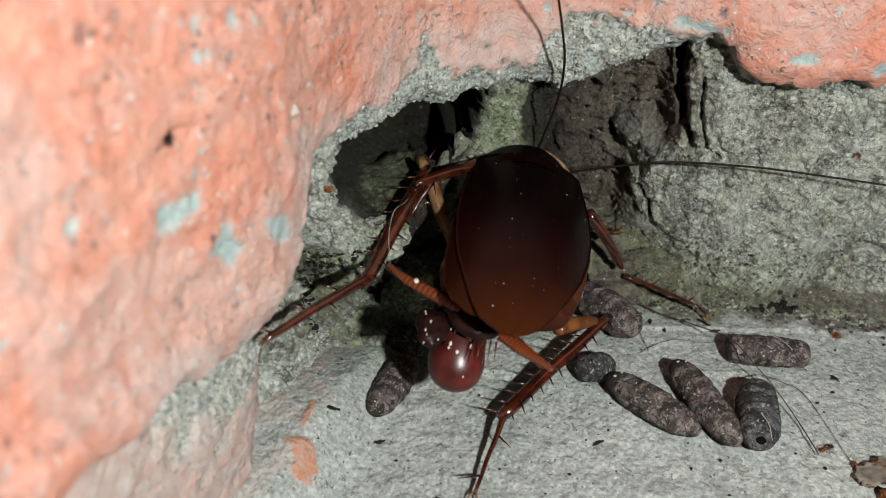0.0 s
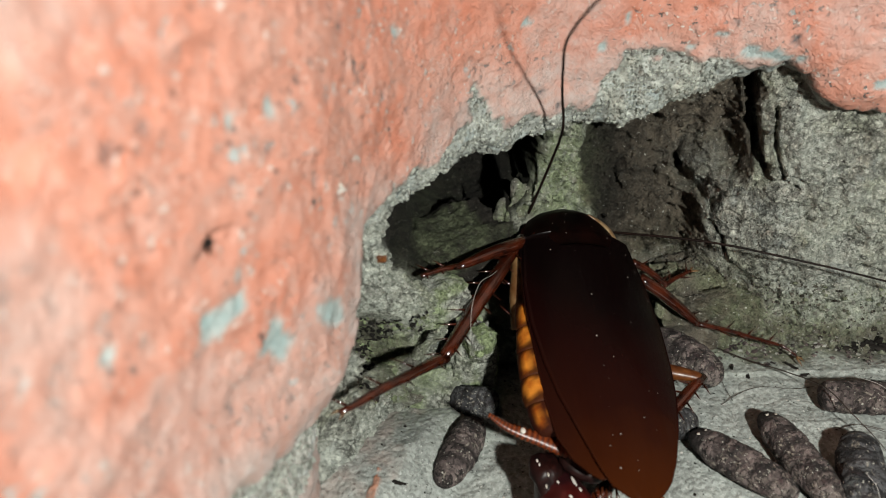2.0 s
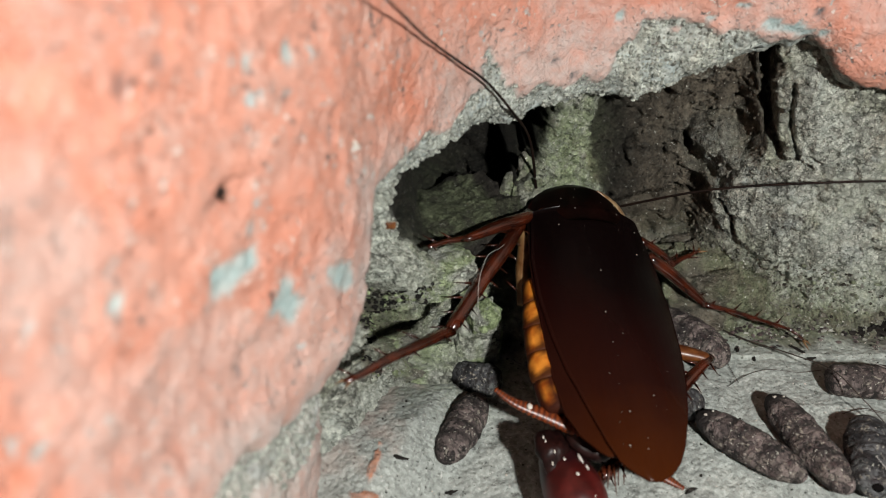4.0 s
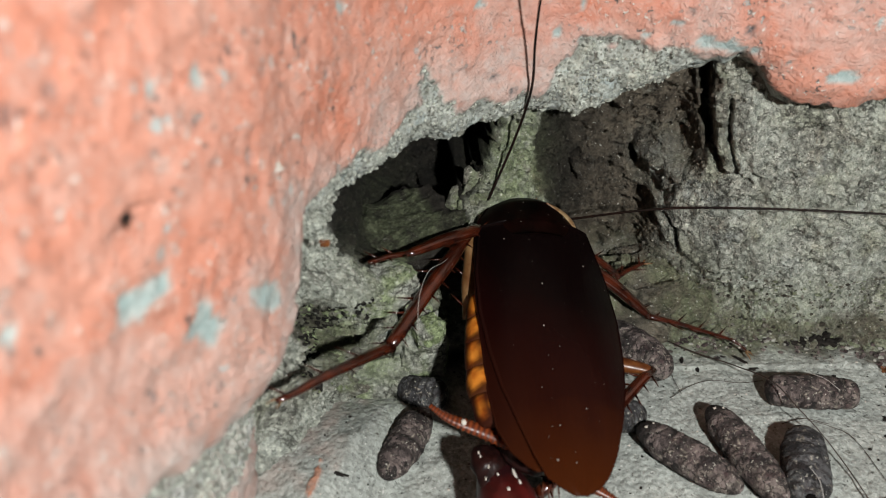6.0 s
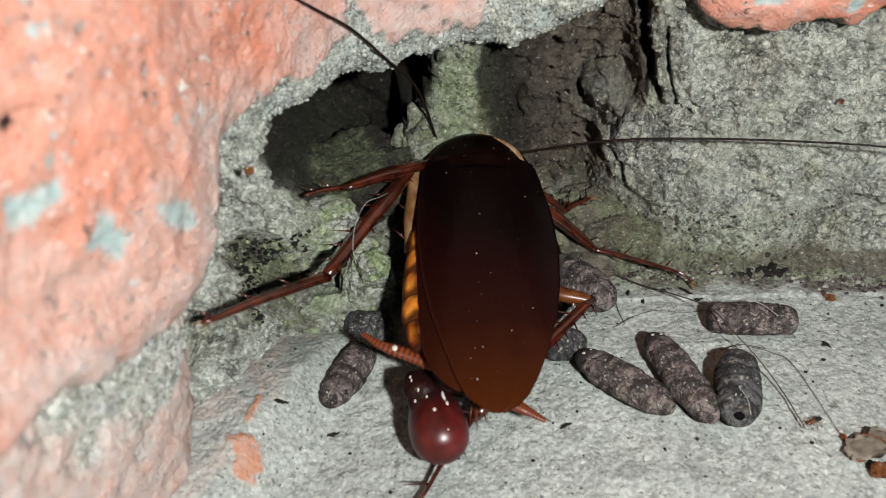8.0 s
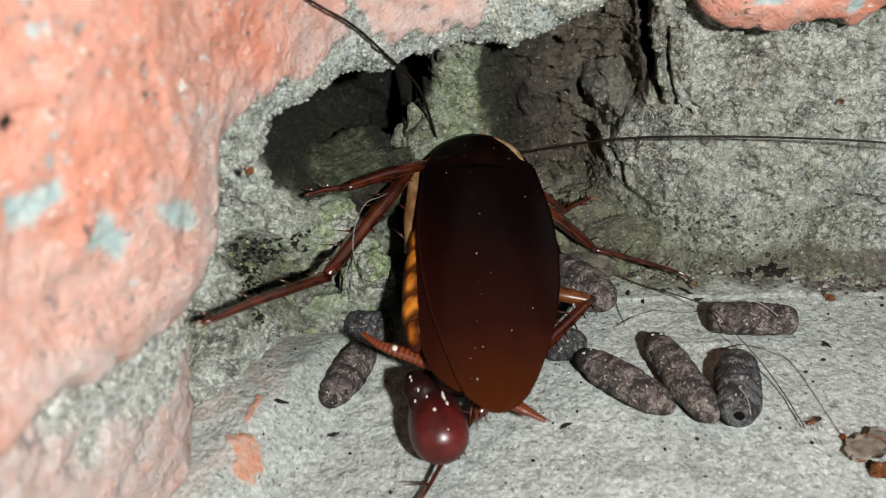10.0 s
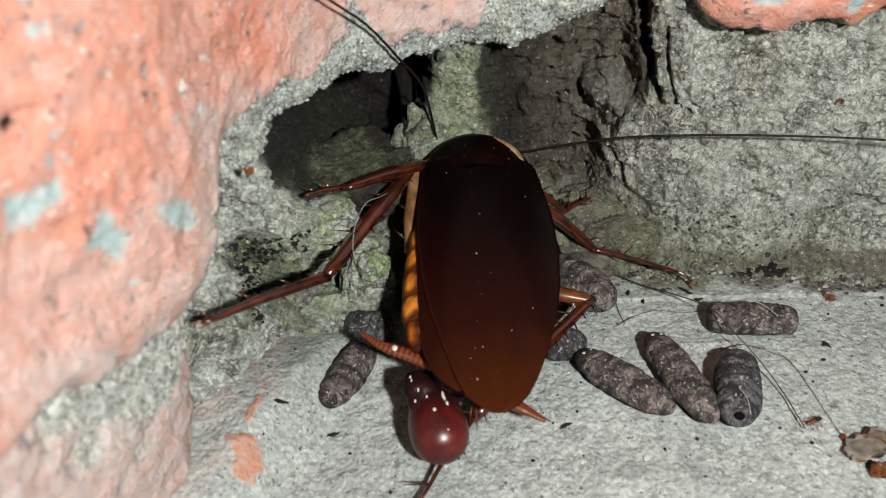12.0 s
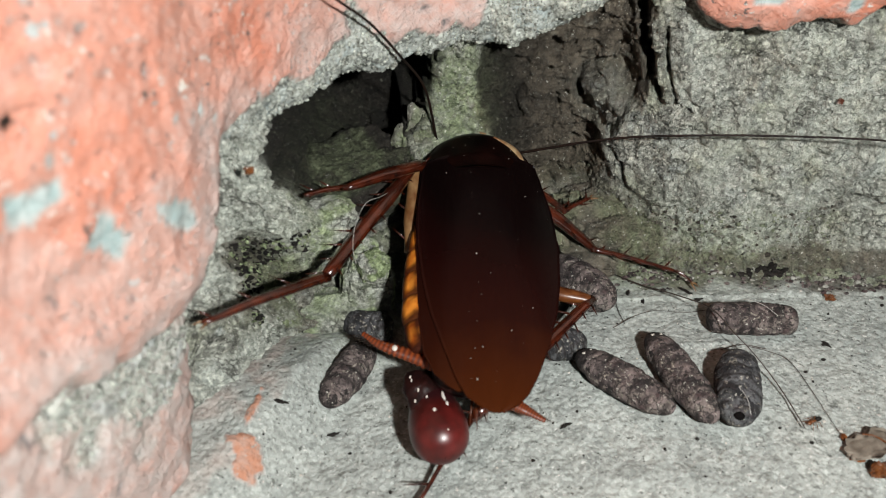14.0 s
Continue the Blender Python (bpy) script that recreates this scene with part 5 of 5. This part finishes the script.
# ---- antennae ----
def antenna(points, label):
    """Built in the place's millimetres for the lowered posture, about its base."""
    first = tuple(a + 0.25 * (a - b) for a, b in zip(points[0], points[1]))
    P = curve_through([first] + points, 24)
    inv = LOWERED.inverted()
    base = inv @ (Vector(points[0]) * MM)
    L = np.array([tuple((inv @ (Vector(p) * MM) - base) / MM) for p in P])
    n = len(L)
    R = [(0.15 * (1 - 0.40 * k / n) + 0.10 * math.exp(-12 * k / n)) * (1.12 if k % 2 else 0.95) for k in range(n)]
    v, f = tube(L, R, 7)
    ob = part("antenna", solid("antenna", v, f, THREAD), roach, label)
    return ob, base


ANT_L, BASE_L = antenna([(10.7, 87.2, 16.4), (9.6, 84.0, 24.5), (7.3, 79.2, 30.5), (5.0, 76.8, 34.6), (2.8, 73.6, 37.9), (0.4, 69.4, 41.8), (-1.2, 63.0, 46.5), (-2.4, 56.0, 51), (-3.6, 49, 55)], "long dark threadlike antenna arched up over the wall")
ANT_R, BASE_R = antenna([(19.6, 86.4, 14.6), (29.7, 82.0, 18.5), (38.9, 79.0, 20.1), (47.9, 77.0, 20.6), (55.1, 75.0, 20.9), (63, 72, 21)], "long dark threadlike antenna stretched along the wall")
# where a point well along each antenna is, in the place's millimetres
SWAY_L = [(0, 17.5, 78.5, 36.5), (0.5, 16.9, 78.5, 37.1), (1.0, 16.0, 78.5, 40.2), (1.6, 16.9, 78.5, 37.5), (1.7, 14, 78, 34), (1.9, 10.2, 78, 32.8), (2.0, 11.7, 78, 32.8), (2.1, 12.5, 78, 32.7), (2.2, 17.4, 78, 31.2), (2.3, 11.2, 78, 32.5), (2.4, 7.7, 77, 33.8), (2.5, 4.0, 75.6, 35.4), (3.0, 3.5, 75.0, 35.6),
          (5.3, 3.2, 74.7, 36.1), (5.5, 3.0, 73.4, 37.6), (5.6, 14.1, 78, 32.4), (5.8, 16.2, 78, 34.2), (5.9, 13.6, 78, 32.4), (6.0, 13.8, 82, 34.7), (6.2, 4.2, 75.6, 35.8), (6.5, 3.4, 74.8, 35.0), (7.0, 3.6, 75.6, 34.3), (7.5, 3.85, 76.2, 34.0), (8.2, 4.2, 76.8, 33.6), (10.3, 4.8, 76.8, 33.6), (11.0, 5.3, 76.8, 33.55), (12.0, 5.75, 76.8, 33.5), (13.0, 5.95, 76.8, 33.5), (14.0, 6.15, 76.8, 33.5)]
SWAY_R = [(0, 45.8, 77, 21.6), (0.5, 41.3, 77, 19.5), (1.0, 35.7, 77, 20.7), (1.6, 36.5, 77, 21), (1.7, 42, 77, 22), (2.0, 42.4, 77, 13.7), (2.5, 41.2, 77, 22.9), (3.0, 38.7, 77, 22.4),
          (5.3, 40, 77, 20.5), (5.6, 40, 77, 17), (6.0, 43, 77, 20.6), (6.5, 47.9, 77, 19.7), (7.3, 47.8, 77, 19.1), (8.0, 47.9, 77, 20.1), (10.3, 47.9, 77, 20.5), (12.0, 47.9, 77, 20.7), (14.0, 47.9, 77, 20.65)]
POSTURES = [(0, RAISED), (1.6, RAISED), (1.7, LOWERED_EARLY), (5.5, LOWERED_EARLY), (6.0, LOWERED_EARLY.lerp(LOWERED, 0.55)), (6.5, LOWERED), (14.0, LOWERED)]


def posture(t):
    for (t0, a), (t1, b) in zip(POSTURES, POSTURES[1:]):
        if t <= t1:
            return a.lerp(b, (t - t0) / (t1 - t0))
    return POSTURES[-1][1]


def swayed(base, rest, rows, shift=(0, 0, 0)):
    """Rows for an antenna whose point of rest follows the given places."""
    start = (LOWERED.inverted() @ (Vector(rest) * MM)) - base
    out, home = [], base
    for t, *p in rows:
        base = home + Vector(shift) * MM if t < 1.65 else home
        want = (posture(t).inverted() @ (Vector(p) * MM)) - base
        out.append((t, Matrix.Translation(base) @ start.rotation_difference(want).to_matrix().to_4x4()))
    return out


# ---- small things on the floor and walls ----
def ground_at(x, y):
    return float(floor_height(np.array([x]), np.array([y]))[0])


def strand(points, radius, mat, label, lift=0.2, name="hair"):
    P = curve_through([(x, y, 0) for x, y in points], 14)
    z = floor_height(P[:, 0], P[:, 1])
    for k in range(3):
        z = np.convolve(np.pad(z, 4, mode="edge"), np.ones(9) / 9, mode="valid")
    P[:, 2] = z + lift
    v, f = tube(P, [radius] * len(P), 6)
    return tagged(new(name, solid(name, v, f, mat)), label, "hair", "stray hairs")


arch = curve_through([(29.3, 82.6, 0.6), (33.9, 78.8, 0.7), (37.2, 74.8, 2.2), (39.6, 70.6, 3.85), (40.9, 66.8, 3.9), (43.0, 64.6, 2.2), (44.7, 61.5, 0.7), (45.4, 56.9, 0.4)], 14)
v, f = tube(arch, [0.07] * len(arch), 6)
tagged(new("hair", solid("hair", v, f, HAIR)), "long dark hair arching over a dropping to the floor", "hair", "stray hairs")
strand([(43.6, 68.4), (45.4, 67.6), (47.2, 66.0), (48.0, 61.7), (48.6, 56.4)], 0.035, HAIR, "fine dark hair on the pale floor")
strand([(29.8, 71.8), (32.3, 73.6), (35.0, 74.4), (38.1, 74.0), (40.7, 74.3)], 0.035, HAIR, "thin curled hair beside the insect's leg")
strand([(31.0, 78.5), (30.8, 75.5), (31.2, 72.5)], 0.035, HAIR, "thin short hair on the floor")
strand([(40.5, 67.8), (43.2, 68.6), (45.5, 67.9)], 0.045, HAIR, "short curved hair beside a dropping")
strand([(43.3, 56.2), (45.7, 54.1), (48.0, 53.4)], 0.035, PALE_HAIR, "pale fibre on the floor")
for a, c in (((43.6, 71.6, 4.1), (46.2, 69.2, 3.8)), ((38.9, 58.6, 4.6), (39.6, 56.2, 3.2))):
    mid = ((a[0] + c[0]) / 2 + 0.2, (a[1] + c[1]) / 2, (a[2] + c[2]) / 2 + 0.25)
    v, f = tube(curve_through([a, mid, c], 8), [0.03] * 17, 6)
    tagged(new("fibre", solid("fibre", v, f, PALE_HAIR)), "pale stiff fibre lying on a dropping", "fibre")


def crumb(at, size, mat, seed, label, name="crumb", category="debris", turn=0):
    v, f = ball(1, 1, 1, 20, 12)
    n = 1 + 0.7 * fbm(v + seed, 0.7, 4, 500 + seed, 0.65)
    me = solid(name, v * n[:, None] * np.array(size), f, mat, flat=True)
    ob = tagged(new(name, me), label, category)
    ob.matrix_world = pose(at[0] * MM, at[1] * MM, at[2] * MM, 0, 0, turn)
    return ob


for k, (x, y, sx, sy, sz, a) in enumerate([(47.0, 80.9, 0.7, 0.5, 0.4, -20), (47.9, 80.5, 0.5, 0.35, 0.4, 30), (48.8, 80.6, 0.8, 0.45, 0.5, -30), (50.4, 80.2, 0.7, 0.4, 0.35, -10), (51.4, 80.3, 0.45, 0.3, 0.3, 40), (49.9, 81.0, 0.5, 0.4, 0.6, 20), (50.3, 81.2, 0.4, 0.35, 0.8, 60)]):
    crumb((x, y, ground_at(x, y) + 0.45 + 0.1 * k), (sx, sy, sz), SOOT, k, "black crumbly speck of dirt at the wall's foot", turn=a)
for k, (x, y, lx, a) in enumerate([(-5.1, 59.0, 0.9, -12), (-0.1, 58.0, 0.5, 20), (39.4, 77.7, 0.9, -50), (40.2, 76.3, 0.5, 10), (32.6, 78.0, 0.5, 70), (34.0, 76.6, 0.45, 90), (22.9, 58.4, 0.45, 30), (52.0, 68.5, 0.5, -60)]):
    crumb((x, y, ground_at(x, y) + 0.1), (lx, 0.16, 0.14), SOOT, 20 + k, "thin black splinter on the pale floor", "splinter", turn=a)
crumb((55.2, 75.8, ground_at(55.2, 75.8) + 0.4), (0.55, 0.42, 0.36), ANT_SKIN, 40, "rust brown crumb at the wall's foot")
crumb((53.2, 81.6, 22.1), (0.3, 0.2, 0.24), BELLY, 41, "tiny dark red speck stuck on the bare wall")
crumb((-4.4, 64.3, 26.7), (0.36, 0.3, 0.34), ANT_SKIN, 42, "small orange-brown grain stuck on the broken edge")
crumb(coat_at(91.8, 37.8, 0.1), (0.3, 0.28, 0.3), FLECK, 43, "small pale pebble stuck in the paint", "pebble")
crumb(coat_at(78.3, 41.9, 0.1), (0.22, 0.75, 0.25), SOOT, 44, "dark crumb caught on the painted wall", turn=25)
bug = curve_through([coat_at(77.0, 41.4, 0.15), coat_at(77.8, 41.8, 0.25), coat_at(78.8, 42.2, 0.25), coat_at(80.2, 42.0, 0.15)], 8)
v, f = tube(bug, [0.04] * len(bug), 5)
tagged(new("hair", solid("hair", v, f, HAIR)), "fine dark hair stuck to the painted wall", "hair", "stray hairs")

# dry leaf scrap with a rusty seed
u, w = [a.ravel() for a in np.meshgrid(np.linspace(-1, 1, 18), np.linspace(-1, 1, 14), indexing="ij")]
rad = 1 + 0.55 * fbm(np.stack([u, w, 0 * u], 1), 0.7, 3, 601)
lx = 50.6 + 2.2 * u * np.sqrt(np.clip(1 - w * w / 2, 0, 1)) * rad
ly = 54.6 + 1.5 * w * np.sqrt(np.clip(1 - u * u / 2, 0, 1)) * rad
lz = 0.75 + 0.35 * np.sin(3 * u + 1) + 0.25 * w * w + 0.1 * fbm(np.stack([u, w, 0 * u], 1), 0.3, 2, 603)
top = np.stack([lx, ly, lz], 1)
low = top - np.array((0, 0, 0.16))
F = grid_faces(18, 14)
F = F + [tuple(i + 252 for i in q[::-1]) for q in F]
edge = list(range(14)) + [i * 14 + 13 for i in range(1, 18)] + [17 * 14 + j for j in range(12, -1, -1)] + [i * 14 for i in range(16, 0, -1)]
F += [(b, a, a + 252, b + 252) for a, b in zip(edge, edge[1:] + edge[:1])]
leaf = tagged(new("leaf_scrap", solid("leaf_scrap", np.vstack([top, low]), F, LEAF)), "curled grey-brown scrap of dry leaf on the floor", "leaf")
rib = curve_through([(49.8, 55.2, 1.35), (50.8, 55.0, 1.3), (51.6, 54.2, 1.25), (52.0, 53.2, 1.2)], 6)
v, f = tube(rib, [0.09] * len(rib), 6)
part("rib", solid("rib", v, f, ANT_SKIN), leaf, "ochre rib of the leaf scrap")
crumb((50.3, 51.7, ground_at(50.3, 51.7) + 0.5), (0.75, 0.6, 0.5), ANT_SKIN, 45, "rusty seed husk beside the leaf scrap", "seed", "seed")
for k, (x, y, sx, sy) in enumerate([(49.0, 53.4, 0.5, 0.25), (51.4, 52.6, 0.55, 0.3), (48.7, 55.9, 0.35, 0.2)]):
    crumb((x, y, ground_at(x, y) + 0.3), (sx, sy, 0.2), THIGH, 60 + k, "ochre shred of dry leaf on the floor", "leaf_shred", "leaf", 40 * k)

# the ant
ant = tagged(new("ant"), "tiny rust-brown ant standing on the pale floor", "ant")
ant.empty_display_size = 0.001
for nm, at, size, mt in (("gaster", (0.62, 0.1, 0.35), (0.36, 0.24, 0.22), SOOT), ("thorax", (0.0, 0, 0.36), (0.3, 0.15, 0.15), ANT_SKIN), ("head", (-0.5, -0.05, 0.34), (0.26, 0.22, 0.18), ANT_SKIN)):
    v, f = ball(*size, 12, 8)
    part(nm, solid(nm, v + np.array(at), f, mt), ant)
for sg in (-1, 1):
    for k in range(3):
        x = -0.2 + 0.2 * k
        v, f = tube([(x, 0.1 * sg, 0.34), (x + 0.15 * (k - 1), 0.38 * sg, 0.48), (x + 0.35 * (k - 1), 0.75 * sg, 0.02)], [0.045, 0.04, 0.025], 5)
        part("leg", solid("leg", v, f, ANT_SKIN), ant)
    v, f = tube([(-0.66, 0.08 * sg, 0.4), (-0.95, 0.25 * sg, 0.5), (-1.2, 0.3 * sg, 0.3)], [0.03, 0.028, 0.02], 5)
    part("feeler", solid("feeler", v, f, ANT_SKIN), ant)
ant.matrix_world = pose(46.6 * MM, 57.8 * MM, (ground_at(46.6, 57.8) + 0.05) * MM, 0, 0, 18)

# grit
rng = random.Random(11)
for mat, count, label, top_size in ((SOOT, 620, "scattered dark grit on the floor", 0.15), (FLECK, 300, "scattered pale sand grains on the floor", 0.12)):
    bits = []
    for _ in range(count):
        x, y = rng.uniform(-9, 62), rng.uniform(46, 84)
        if rng.random() < 0.45:
            y = 84 - abs(rng.gauss(0, 4))
        r = rng.uniform(0.05, top_size) * (0.7 if rng.random() < 0.7 else 1.3)
        v, f = ball(r * rng.uniform(0.7, 1.6), r, r * rng.uniform(0.5, 0.9), 6, 4)
        v = v * (1 + 0.25 * np.array([rng.uniform(-1, 1) for _ in range(len(v))]))[:, None]
        bits.append((v + np.array((x, y, ground_at(x, y) + r * 0.35)), f))
    v, f = joined(bits)
    tagged(new("grit", solid("grit", v, f, mat, flat=True)), label, "grit", kind="stuff")


MORTAR = chitin("pale mortar crumb", (0.30, 0.30, 0.26), (0.58, 0.58, 0.52), 0.85, 0.8).m


# crumbs of mortar and soil along the wall's foot
for mat, count, label in ((PELLET, 420, "brown soil crumbs along the foot of the wall"), (MORTAR, 200, "pale mortar crumbs along the foot of the wall"), (STONE, 190, "rough grey mortar grains along the foot of the wall")):
    bits = []
    for _ in range(count):
        x = rng.uniform(27, 63)
        y = 83.5 - 0.10 * max(0, x - 45) * 2 - abs(rng.gauss(0, 1.3 if mat is STONE else 2.0))
        r = rng.uniform(0.15, 0.55) if mat is STONE else rng.uniform(0.08, 0.3) * (0.8 if mat is MORTAR else 1.0)
        v, f = ball(r * rng.uniform(0.8, 1.7), r, r * rng.uniform(0.5, 0.9), 7, 5)
        v = v * (1 + 0.3 * np.array([rng.uniform(-1, 1) for _ in range(len(v))]))[:, None]
        bits.append((v + np.array((x, y, ground_at(x, y) + r * 0.3)), f))
    v, f = joined(bits)
    tagged(new("crumbs", solid("crumbs", v, f, mat, flat=True, floats=(("groove", 0 * v[:, 0]), ("soil", 0.3 + 0 * v[:, 0]), ("moss", 0.4 + 0 * v[:, 0])))), label, "debris", kind="stuff")

def motions():
    """The insect lowers itself with a jerk after a second and a half; its antennae sway."""
    walk(roach, POSTURES)
    for ob, a, b in MOVING:
        shift = Matrix.Translation((-0.2 * MM if ob is TAN_LEG else 0.0, 0, 0))
        walk(ob, [(t, m.inverted() @ (a if t < 1.65 else shift @ b if t < 5.8 else b)) for t, m in POSTURES])
    tucked = Matrix.Translation((1.3 * MM, 0, -0.5 * MM))
    for ob in SEGMENTS:
        walk(ob, [(0, tucked), (1.6, tucked), (1.7, Matrix()), (14.0, Matrix())])
    walk(egg, [(0, EGG_HIGH), (1.6, EGG_HIGH), (1.7, EGG_LOW), (14.0, EGG_LOW)])
    walk(ANT_L, swayed(BASE_L, (5.0, 76.8, 34.6), SWAY_L, (5.5, 0.4, 0.6)))
    walk(ANT_R, swayed(BASE_R, (47.9, 77.0, 20.6), SWAY_R))


motions()
